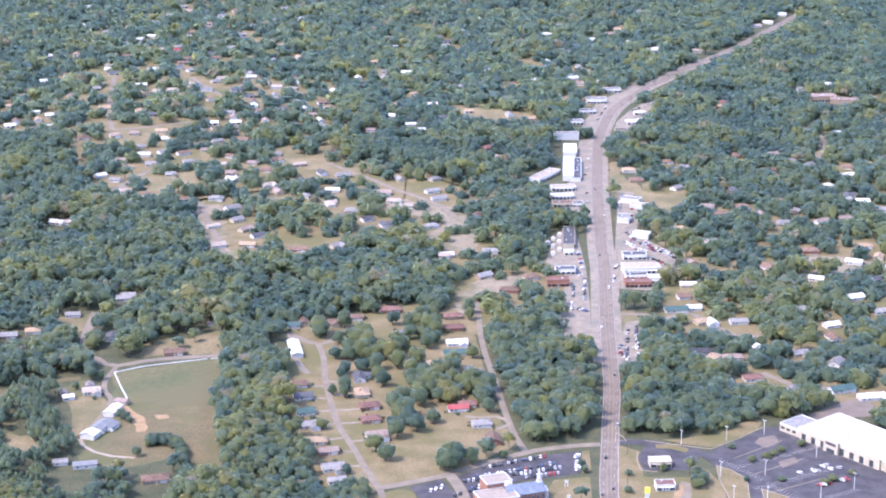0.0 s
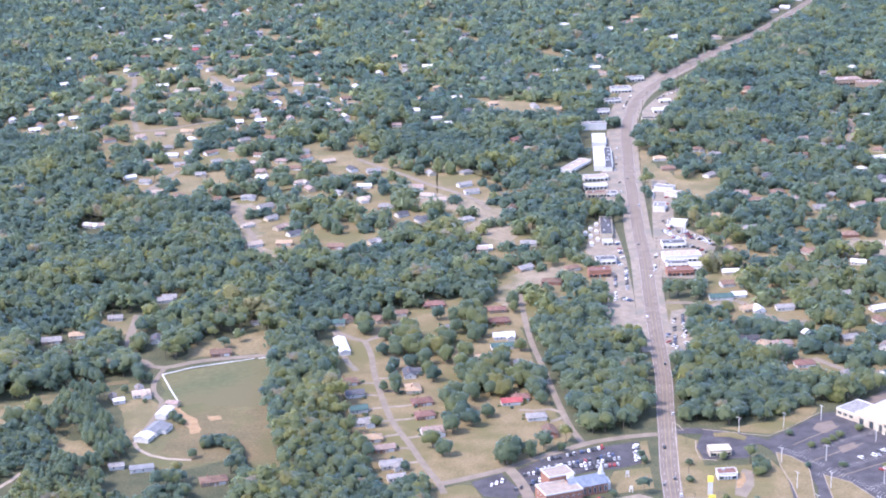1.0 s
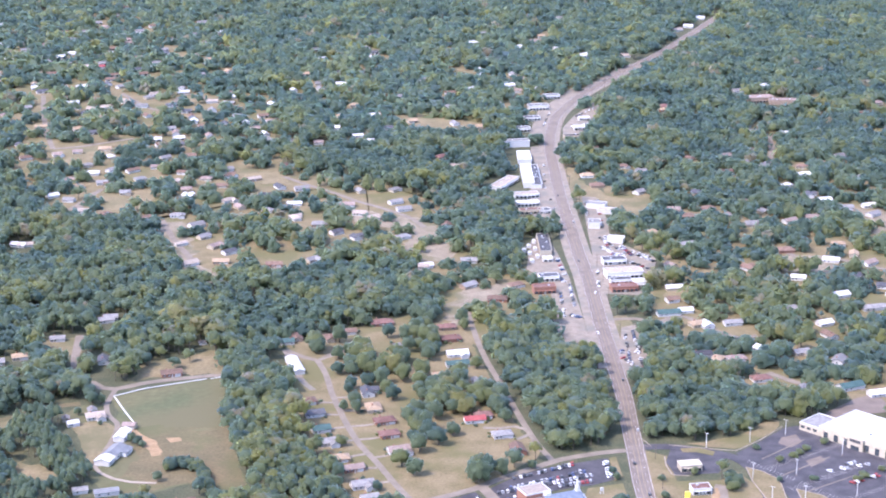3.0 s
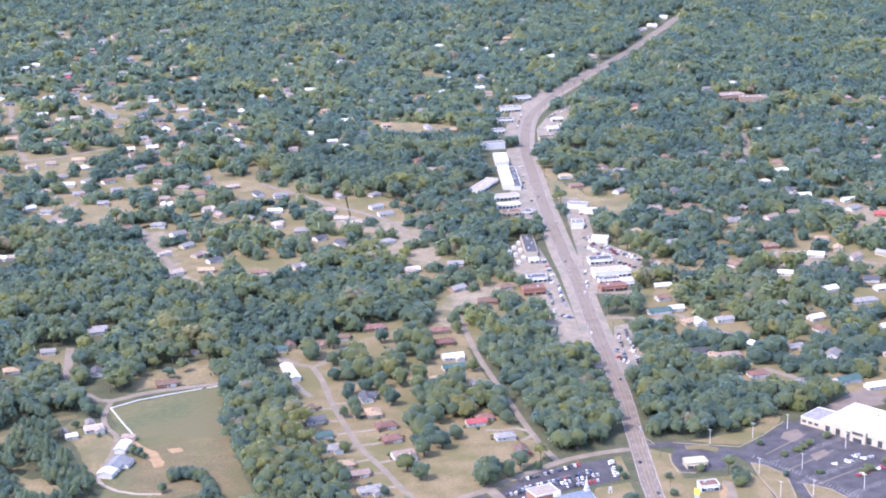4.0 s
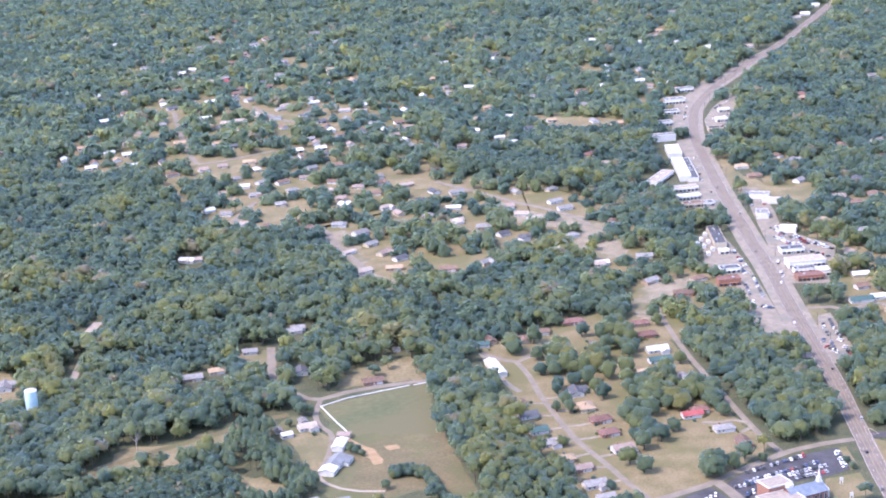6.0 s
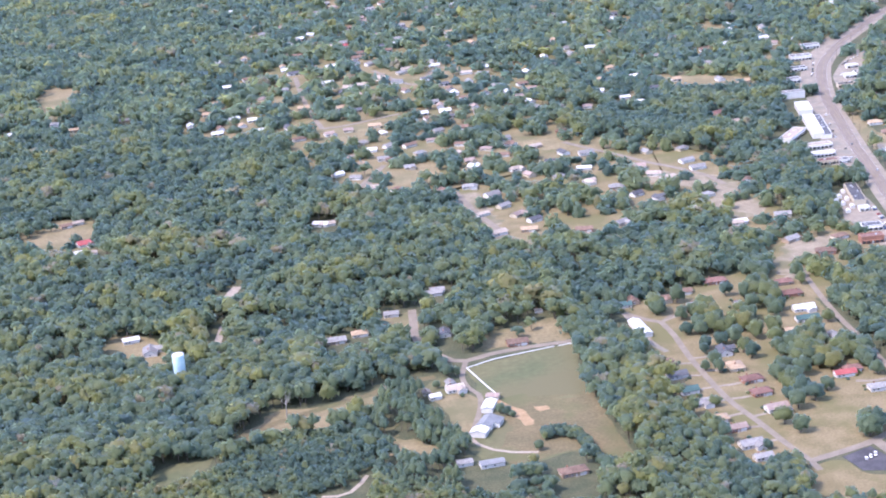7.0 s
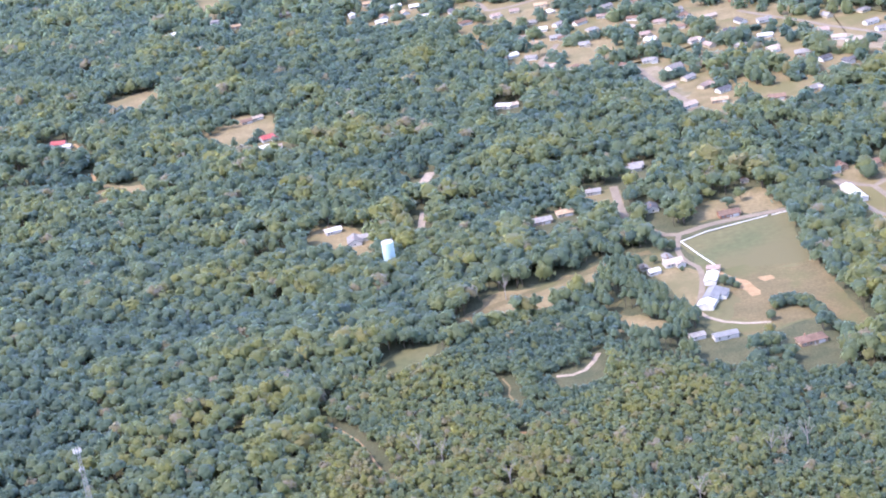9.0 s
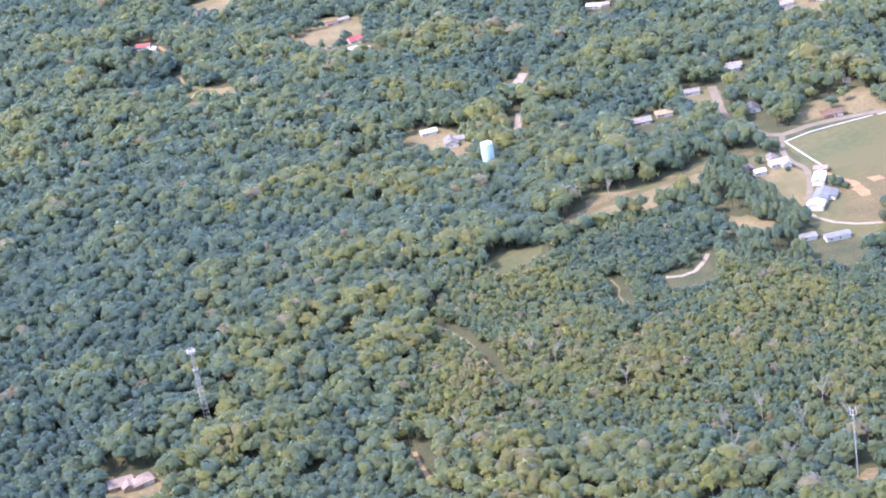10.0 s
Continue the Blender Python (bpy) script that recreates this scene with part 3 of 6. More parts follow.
def hip_roof(length, width, eave, rise, over=0.6):
    bm = bmesh.new()
    a, b, r = length / 2 + over, width / 2 + over, max(0.6, length / 2 - width / 2)
    z = eave - 0.2
    lo = [bm.verts.new((x, y, z)) for x, y in ((-a, -b), (a, -b), (a, b), (-a, b))]
    up = [bm.verts.new((v.co.x, v.co.y, z + 0.2)) for v in lo]
    ridge = [bm.verts.new((x, 0, eave + rise)) for x in (-r, r)]
    bm.faces.new(lo)
    for i in range(4):
        bm.faces.new((lo[i], lo[(i + 1) % 4], up[(i + 1) % 4], up[i]))
    bm.faces.new((up[0], up[1], ridge[1], ridge[0]))
    bm.faces.new((up[2], up[3], ridge[0], ridge[1]))
    bm.faces.new((up[1], up[2], ridge[1]))
    bm.faces.new((up[3], up[0], ridge[0]))
    return bm


def gable_wall(length, width, eave, rise):
    h = width / 2
    return prism([(-h, 0), (h, 0), (h, eave), (0, eave + rise - 0.02), (-h, eave)], length, axis="x")


def pane_mesh(w, h):
    """A window: a white frame proud of the wall and a dark pane set into it, facing -y."""
    bm = bmesh.new()
    for x, z, sx, sz in ((-w / 2, 0, 0.14, h), (w / 2, 0, 0.14, h), (0, 0, w, 0.14), (0, h - 0.14, w, 0.14)):
        box(x, -0.05, z, sx, 0.12, sz, bm)
    both = bm.copy()
    n = len(both.faces)
    box(0, -0.01, 0.1, w - 0.1, 0.06, h - 0.2, both)
    for i, f in enumerate(both.faces):
        f.material_index = int(i >= n)
    return mesh_of("window", bm, WHITE), mesh_of("pane", box(0, -0.01, 0.1, w - 0.1, 0.06, h - 0.2), GLASS), mesh_of("window", both, WHITE, GLASS)


WINDOW_FRAME, WINDOW_PANE, WINDOW_WHOLE = pane_mesh(1.5, 1.3)
DOOR = mesh_of("door", box(0, -0.04, 0, 1.0, 0.1, 2.05, bevel=0.03), WHITE)
GARAGE = mesh_of("garage_door", box(0, -0.04, 0, 4.6, 0.12, 2.2, bevel=0.04), WHITE)
SHAPES = {}


def window_on(parent, x, y, z, turn, near=True):
    w = part("window", WINDOW_FRAME if near else WINDOW_WHOLE, None, parent)
    w.matrix_basis = pose(x, y, z, 0, 0, turn)
    if near:
        part("pane", WINDOW_PANE, None, w)


def house(x, y, turn, length=15, width=9, roof="grey", wall="white", hip=False, eave=2.9, wing=False, note=""):
    """A one-storey house of the street, gabled or hipped, sometimes with a cross wing."""
    near = y < 1560
    if not near:  # lengths of the far rows keep to common house sizes, and faded roofs mix with the white ones
        length, turn = min(length, 15), turn + (int(abs(x) * 13) % 5 - 2) * 13
        roof = ("white", "sand", "white", "grey", "white", "pink")[int(abs(x) * 7 + y) % 6] if roof == "white" else roof
    key = (length, width, roof, wall, hip, eave, wing, near, y < 2000)
    if key in SHAPES:
        return copy_thing(SHAPES[key], pose(x, y, 0, 0, 0, turn))
    top = base("house", pose(x, y, 0, 0, 0, turn))
    rise = width * 0.24
    part("wall", box(0, 0, 0, length, width, eave) if hip else gable_wall(length, width, eave, rise), WALLS[wall], top)
    part("roof", (hip_roof if hip else gable_roof)(length, width, eave, rise), ROOFS[roof], top)
    if wing:
        bm = gable_wall(width * 0.9, width * 0.7, eave, rise * 0.7)
        bm.transform(pose(length * 0.28, -width * 0.55, 0, 0, 0, 90))
        part("wing", bm, WALLS[wall], top)
        bm = gable_roof(width * 0.9, width * 0.7, eave, rise * 0.72)
        bm.transform(pose(length * 0.28, -width * 0.55, 0.02, 0, 0, 90))
        part("wing_roof", bm, ROOFS[roof], top)
    if near:
        part("chimney", box(-length * 0.22, width * 0.12, eave, 0.8, 0.8, rise + 0.9, bevel=0.06), BRICK, top)
    side = -width / 2
    for i in (-0.36, -0.14):
        window_on(top, length * i, side, 0.9, 0, near)
    for i in (-0.3, 0.3) if near else ():
        window_on(top, length * i, -side, 0.9, 180)
    if y < 2000:
        window_on(top, length / 2, 0, 0.9, 90, near)
    if near:
        window_on(top, -length / 2, 0, 0.9, -90)
    part("door", DOOR, None, top).matrix_basis = pose(length * 0.02, side, 0.1)
    if not wing and y < 2000:
        part("garage_door", GARAGE, None, top).matrix_basis = pose(length * 0.28, side, 0.05)
    if near:
        part("porch", box(length * 0.02, side - 0.9, 0, 2.6, 1.8, 0.18, bevel=0.03), CONCRETE, top)
    words = {"grey": "grey shingle", "brown": "brown shingle", "maroon": "dark maroon shingle", "red": "bright red metal", "tan": "orange-tan shingle",
             "green": "teal metal", "blue": "slate-blue shingle", "black": "charcoal shingle", "white": "white metal", "pink": "faded rose shingle", "sand": "sand-coloured shingle", "steel": "blue-grey metal"}
    stuff = {"white": "white siding", "cream": "cream siding", "brick": "red brick", "tan": "tan brick"}
    tagged(top, note or f"low {stuff[wall]} house with a {words[roof]} {'hip' if hip else 'gable'} roof", "house", "houses of the town")
    SHAPES[key] = top
    return top


B = 97
# the street with the wide lawns
house(-125, 1463, B + 90, 11, 8, "green", "white")
house(-117, 1471, B, 12, 8, "brown", "tan")
house(-95, 1469, 10, 16, 9, "brown", "cream", wing=True)
house(-75, 1483, 5, 15, 8, "brown", "cream")
house(-45, 1504, 8, 19, 10, "maroon", "brick", True)
house(-69, 1448, 8, 14, 8, "grey", "white")
house(-36, 1446, 20, 6, 5, "grey", "cream", eave=2.3, note="small cream garden shed on a dry lawn")
house(9, 1487, B + 90, 15, 9, "maroon", "tan", True)
house(10, 1458, B + 90, 16, 10, "maroon", "brick", True)
house(12, 1421, 8, 17, 9, "white", "white", wing=True)
house(10, 1397, 8, 18, 8, "green", "white")
house(-8, 1372, 8, 9, 7, "tan", "cream")
house(25, 1351, B + 90, 12, 9, "grey", "white", wing=True)
house(-111, 1326, 14, 15, 10, "brown", "brick", True)
house(-105, 1301, 14, 14, 9, "blue", "white")
house(-101, 1270, 14, 13, 9, "green", "white")
house(-97, 1245, 14, 15, 9, "grey", "white", wing=True)
house(-91, 1215, 8, 18, 10, "tan", "tan", True)
house(-80, 1197, 14, 14, 8, "pink", "brick")
house(-75, 1169, 14, 15, 10, "grey", "white", wing=True)
house(-71, 1147, 14, 12, 7, "grey", "white")
house(-64, 1341, B, 15, 9, "blue", "white", wing=True)
house(-61, 1309, B, 15, 11, "tan", "cream", True)
house(-54, 1282, 14, 15, 10, "maroon", "brick", True)
house(-52, 1256, 14, 14, 10, "maroon", "brick", True)
house(-47, 1226, 14, 15, 10, "pink", "white", wing=True)
house(12, 1278, 8, 15, 8, "red", "white")
house(19, 1286, 8, 13, 9, "maroon", "brick", True)
house(29, 1248, 8, 14, 9, "grey", "white", True)
house(37, 1219, B, 16, 9, "brown", "brick")
# along the field lane and in the woods beyond
house(-267, 1311, 15, 13, 9, "sand", "white", wing=True, note="white farmhouse with pale gables beside the drive")
house(-270, 1322, 105, 8, 6, "grey", "white")
house(-282, 1298, 20, 8, 6, "white", "white")
house(-288, 1308, 100, 7, 5, "sand", "cream", eave=2.4)
house(-216, 1397, 10, 16, 9, "brown", "brick")
house(-272, 1432, B, 13, 9, "blue", "white")
house(-340, 1447, 10, 13, 9, "tan", "cream", True)
house(-359, 1435, 10, 16, 9, "grey", "tan")
house(-315, 1488, 5, 12, 7, "grey", "white")
house(-276, 1540, 5, 12, 8, "grey", "white")
house(-195, 1468, 5, 5, 4, "grey", "white", eave=2.2)
house(-194, 1149, 15, 18, 10, "brown", "tan", True, wing=False)
house(-509, 1446, B, 16, 11, "grey", "white", wing=True)
house(-529, 1477, 20, 13, 7, "white", "white")
house(-616, 1772, 15, 16, 11, "red", "white", wing=True, note="farmhouse with a bright red metal roof in a pasture")
house(-616, 1740, 15, 9, 7, "white", "white")
house(-602, 1739, 15, 7, 6, "white", "white")
house(-636, 1849, 15, 12, 6, "white", "cream")
house(-646, 1841, 15, 11, 7, "brown", "tan")
house(-842, 1853, 8, 17, 10, "red", "white", note="house with a bright red roof deep in the woods")
house(-830, 1840, 8, 9, 6, "white", "white")
house(-745, 2318, 10, 13, 8, "white", "white")
house(-714, 2277, 10, 14, 7, "tan", "tan")
house(-793, 2279, 10, 14, 8, "white", "white")
house(-802, 2270, 10, 9, 7, "red", "white")
house(-379, 1770, 12, 20, 7, "white", "white", note="long low white building alone in the woods")
house(-654, 2307, 10, 13, 7, "grey", "tan")
house(-676, 958, 20, 14, 10, "pink", "tan", wing=True, note="tan house with faded rose gables in the woods")
house(-664, 958, 35, 13, 10, "pink", "tan", True)
# the town north-west of the woods
for x, y, turn, length, width, roof, wall, hip in (
    (-325, 1845, 10, 13, 8, "grey", "white", False), (-375, 1955, 60, 13, 8, "white", "white", False), (-355, 1936, 10, 12, 8, "grey", "white", False),
    (-337, 1890, 15, 13, 8, "white", "white", False), (-342, 2050, 10, 18, 8, "white", "white", False), (-322, 2063, 60, 12, 8, "grey", "white", False),
    (-364, 2023, 10, 12, 8, "white", "white", False), (-298, 2058, 10, 16, 8, "brown", "white", False), (-317, 1998, 10, 14, 8, "brown", "cream", False),
):
    house(x, y, turn, length, width, roof, wall, hip)
for x, y, turn, length, width, roof, wall, hip in (
    (-327, 2006, 20, 12, 8, "grey", "white", False), (-272, 2072, 10, 13, 7, "pink", "white", False), (-240, 2043, 5, 14, 7, "brown", "white", False),
    (-197, 1980, 10, 15, 8, "brown", "cream", True), (-161, 2006, 12, 20, 7, "white", "tan", False), (-147, 1934, 5, 15, 9, "black", "white", False),
    (-117, 1897, 12, 16, 7, "white", "white", False), (-109, 1959, 10, 20, 9, "grey", "white", False), (-127, 2066, 60, 11, 8, "maroon", "brick", True),
    (-62, 1887, 12, 22, 10, "white", "white", False), (-50, 1853, 12, 14, 9, "white", "white", False),
):
    house(x, y, turn, length, width, roof, wall, hip)
for x, y, turn, length, width, roof, wall, hip in (
    (-39, 1834, 12, 15, 9, "white", "white", False), (-11, 1894, 14, 26, 8, "white", "white", False), (-4, 1865, 14, 16, 9, "white", "white", False),
    (-92, 1816, 8, 20, 11, "grey", "tan", True), (-145, 1874, 10, 11, 8, "grey", "cream", True), (-216, 1825, 20, 17, 11, "grey", "white", False),
    (-216, 1693, 15, 15, 9, "white", "white", False), (-187, 1696, 10, 16, 8, "tan", "tan", False), (-137, 1681, 10, 20, 8, "brown", "brick", False),
    (-228, 1759, 10, 13, 5, "white", "white", False), (-76, 1785, 20, 12, 9, "black", "white", False), (-11, 1762, 15, 14, 9, "white", "white", True),
):
    house(x, y, turn, length, width, roof, wall, hip)
for x, y, turn, length, width, roof, wall, hip in (
    (2, 1661, 10, 10, 8, "white", "white", False), (-279, 1533, 10, 13, 8, "grey", "white", False), (-385, 1771, 4, 24, 8, "white", "white", False),
    (-426, 2131, 10, 14, 9, "brown", "white", True), (-429, 2293, 5, 15, 8, "tan", "cream", False), (-524, 2314, 5, 15, 10, "brown", "white", False),
    (-513, 2265, 5, 13, 6, "white", "white", False), (-486, 2366, 60, 12, 9, "pink", "cream", True), (-511, 2419, 5, 11, 6, "white", "white", False),
    (-487, 2501, 20, 13, 9, "grey", "white", False), (-470, 2475, 30, 13, 9, "pink", "cream", True), (-400, 2403, 10, 22, 8, "white", "white", False),
):
    house(x, y, turn, length, width, roof, wall, hip)
for x, y, turn, length, width, roof, wall, hip in (
    (-375, 2392, 10, 18, 9, "white", "white", False), (-358, 2403, 170, 18, 8, "white", "white", False), (-355, 2344, 5, 20, 7, "white", "white", False),
    (-334, 2433, 150, 30, 12, "white", "white", False), (-313, 2404, 150, 20, 9, "grey", "white", False), (-351, 2535, 30, 14, 9, "grey", "white", False),
    (-301, 2478, 5, 18, 9, "white", "white", False), (-307, 2459, 40, 14, 9, "grey", "cream", True), (-270, 2517, 10, 14, 8, "white", "white", False),
    (-264, 2486, 20, 16, 8, "white", "cream", False), (-275, 2405, 40, 14, 9, "blue", "white", False), (-223, 2424, 165, 36, 7, "white", "white", False),
):
    house(x, y, turn, length, width, roof, wall, hip)
for x, y, turn, length, width, roof, wall, hip in (
    (-187, 2330, 10, 11, 8, "white", "white", False), (-200, 2413, 5, 20, 6, "white", "tan", False), (-536, 2805, 30, 16, 9, "white", "white", False),
    (-532, 2744, 10, 16, 8, "white", "cream", False), (-409, 2688, 5, 14, 8, "white", "white", False), (-393, 2680, 5, 13, 9, "red", "white", False),
    (-368, 2725, 30, 14, 10, "tan", "cream", True), (-341, 2748, 5, 14, 9, "pink", "cream", True), (-420, 3023, 5, 20, 10, "pink", "cream", True),
    (-442, 2979, 5, 14, 9, "grey", "white", False), (-573, 2633, 175, 34, 7, "white", "white", False), (-445, 2793, 5, 12, 7, "white", "white", False),
):
    house(x, y, turn, length, width, roof, wall, hip)
for x, y, turn, length, width, roof, wall, hip in (
    (-127, 2559, 5, 15, 9, "white", "white", False), (-102, 2532, 5, 14, 9, "grey", "white", False), (-79, 2528, 5, 13, 8, "white", "white", False),
    (-49, 2521, 170, 22, 8, "white", "white", False), (27, 2428, 8, 18, 10, "grey", "white", True), (-37, 2381, 20, 12, 9, "tan", "cream", True),
    (-67, 2251, 5, 15, 9, "white", "white", False), (-116, 2185, 10, 10, 7, "white", "white", False), (-87, 2174, 10, 11, 7, "white", "white", False),
    (-39, 2205, 10, 12, 6, "white", "white", False), (-27, 2175, 15, 12, 8, "white", "white", False), (53, 2088, 15, 15, 10, "maroon", "tan", True),
):
    house(x, y, turn, length, width, roof, wall, hip)
for x, y, turn, length, width, roof, wall, hip in (
    (65, 2042, 10, 9, 7, "white", "white", False), (85, 2358, 10, 16, 9, "grey", "white", True), (109, 2238, 5, 24, 9, "tan", "cream", False),
    (178, 2486, 170, 18, 9, "white", "white", False), (184, 2449, 170, 14, 9, "white", "white", False), (123, 2467, 20, 12, 9, "white", "white", False),
    (67, 2542, 30, 16, 9, "grey", "white", False), (26, 2836, 30, 22, 9, "white", "white", False), (13, 2900, 140, 20, 8, "grey", "cream", False),
    (115, 2757, 30, 16, 9, "grey", "white", False), (171, 2682, 170, 18, 9, "white", "white", False), (178, 2669, 10, 14, 9, "white", "white", False),
):
    house(x, y, turn, length, width, roof, wall, hip)
for x, y, turn, length, width, roof, wall, hip in (
    (223, 2773, 150, 18, 9, "white", "white", False), (257, 2821, 5, 26, 9, "pink", "tan", False), (313, 2693, 5, 20, 12, "white", "white", False),
    (289, 2658, 5, 22, 9, "black", "white", False), (496, 2895, 5, 18, 10, "white", "white", False), (520, 2926, 5, 18, 10, "white", "white", False),
    (555, 3001, 5, 20, 11, "white", "white", False), (375, 2686, 20, 20, 9, "white", "white", False), (394, 2731, 90, 14, 7, "white", "white", False),
    (359, 2312, 10, 16, 9, "tan", "brick", True), (480, 2418, 30, 14, 9, "grey", "white", False), (522, 2448, 5, 12, 9, "white", "white", False),
):
    house(x, y, turn, length, width, roof, wall, hip)
# the streets east of the highway
for x, y, turn, length, width, roof, wall, hip in (
    (363, 2332, 60, 15, 10, "maroon", "tan", True), (479, 2163, 165, 22, 9, "white", "white", False), (442, 2180, 10, 13, 8, "grey", "white", False),
    (608, 2268, 10, 14, 9, "brown", "brick", True), (642, 2325, 20, 14, 9, "pink", "cream", True), (689, 2315, 10, 14, 9, "grey", "white", False),
    (438, 1856, 160, 22, 10, "white", "white", False), (452, 1825, 10, 26, 9, "white", "cream", False), (473, 1798, 10, 30, 9, "white", "white", False),
    (494, 1771, 160, 20, 10, "red", "brick", False), (479, 1831, 10, 18, 8, "white", "white", False), (589, 1986, 10, 22, 7, "white", "white", False),
):
    house(x, y, turn, length, width, roof, wall, hip)
for x, y, turn, length, width, roof, wall, hip in (
    (207, 1985, 15, 14, 10, "tan", "white", True), (211, 1941, 170, 18, 10, "brown", "tan", True), (251, 1909, 30, 12, 9, "grey", "white", False),
    (310, 1835, 30, 17, 11, "brown", "cream", True), (282, 1809, 15, 20, 11, "brown", "tan", True), (237, 1752, 120, 15, 10, "tan", "white", True),
    (355, 1856, 5, 28, 9, "pink", "cream", False), (351, 1681, 170, 18, 11, "brown", "brick", True), (385, 1645, 5, 15, 9, "white", "white", False),
    (311, 1901, 60, 14, 10, "blue", "tan", True), (411, 2010, 30, 14, 9, "grey", "white", False), (455, 2000, 5, 15, 9, "brown", "cream", True),
):
    house(x, y, turn, length, width, roof, wall, hip)
for x, y, turn, length, width, roof, wall, hip in (
    (498, 1943, 5, 14, 9, "grey", "white", False), (509, 2045, 20, 13, 9, "grey", "white", False), (340, 1594, 5, 13, 8, "white", "white", False),
    (221, 1575, 170, 20, 8, "white", "cream", False), (202, 1506, 5, 20, 9, "green", "white", False), (218, 1511, 5, 12, 8, "white", "white", False),
    (221, 1475, 20, 14, 10, "tan", "cream", True), (228, 1471, 100, 12, 9, "white", "white", False), (251, 1475, 5, 15, 8, "grey", "white", False),
    (207, 1400, 5, 17, 9, "black", "white", False), (218, 1388, 60, 13, 9, "tan", "white", True), (233, 1388, 5, 16, 9, "pink", "cream", True),
):
    house(x, y, turn, length, width, roof, wall, hip)
for x, y, turn, length, width, roof, wall, hip in (
    (259, 1408, 120, 11, 9, "white", "white", False), (242, 1342, 10, 15, 10, "maroon", "white", True), (306, 1319, 20, 20, 10, "green", "white", False),
    (363, 1541, 20, 16, 10, "white", "white", False), (328, 1467, 20, 13, 9, "white", "white", False), (314, 1377, 60, 14, 9, "grey", "white", False),
    (383, 1504, 10, 24, 9, "grey", "white", True), (379, 1435, 20, 14, 9, "white", "white", False), (361, 1368, 10, 15, 9, "pink", "white", True),
    (325, 1303, 10, 20, 9, "white", "white", False), (340, 1300, 10, 14, 9, "white", "cream", True), (308, 1507, 20, 12, 8, "grey", "white", False),
):
    house(x, y, turn, length, width, roof, wall, hip)
for x, y, turn, length, width, roof, wall, hip in (
    (411, 1536, 10, 14, 9, "white", "white", False), (418, 1633, 10, 15, 9, "white", "white", False), (410, 1562, 10, 14, 9, "blue", "white", False),
    (267, 1314, 60, 13, 9, "grey", "white", False), (439, 1592, 10, 16, 9, "tan", "cream", True), (60, 1559, 170, 17, 10, "brown", "brick", True),
    (38, 1600, 10, 18, 9, "grey", "tan", False), (81, 1597, 10, 14, 9, "brown", "cream", True), (4, 1664, 10, 13, 8, "white", "white", False),
):
    house(x, y, turn, length, width, roof, wall, hip)


# ---- barns ----
def shed(name, x, y, turn, length, width, eave, roof, wall, label, rise=0.16):
    """A long gabled shed or barn with a rolling door and roof seams."""
    top = base(name, pose(x, y, 0, 0, 0, turn))
    r = width * rise
    part("wall", gable_wall(length, width, eave, r), WALLS[wall], top)
    roof_ob = part("roof", gable_roof(length, width, eave, r, 0.5), ROOFS[roof], top)
    part("ridge_cap", prism([(-0.4, eave + r + 0.1), (0, eave + r + 0.36), (0.4, eave + r + 0.1)], length + 1.2, axis="x"), ROOFS[roof], roof_ob)
    bm = box(length / 2 + 0.04, 0, 0.05, 0.1, min(3.6, width * 0.5), min(3.2, eave - 0.3), bevel=0.03)
    part("rolling_door", bm, STEEL, top)
    for i in range(int(length // 6)):
        window_on(top, -length / 2 + 3 + 6 * i, -width / 2, 1.0, 0)
    return tagged(top, label, "barn")


FD = 71
shed("barn", -246, 1240, FD, 18, 10, 4.0, "steel", "white", "long white barn with a blue-grey metal roof")
shed("barn", -252, 1225, FD, 10, 11, 3.6, "white", "white", "white-roofed end of the barn by the drive")
shed("lean_to", -239, 1241, FD, 11, 6, 3.0, "steel", "white", "low blue-grey metal lean-to against the barn")
shed("shed", -243.5, 1271, 76, 17, 8, 3.6, "white", "white", "white metal shed at the corner of the field")
shed("shed", -240, 1289, 166, 9, 7, 3.2, "pink", "cream", "small cream shed with a faded rose roof at the field")
shed("barn", -246, 1172, 12, 16, 7, 3.0, "steel", "white", "low grey metal barn in front of the pines")
shed("shed", -264, 1177, 12, 10, 7, 2.6, "grey", "white", "small weathered grey shed at the pines")
shed("shed", -119, 1405, 101, 34, 9, 3.4, "white", "white", "long white metal building beside a concrete drive")


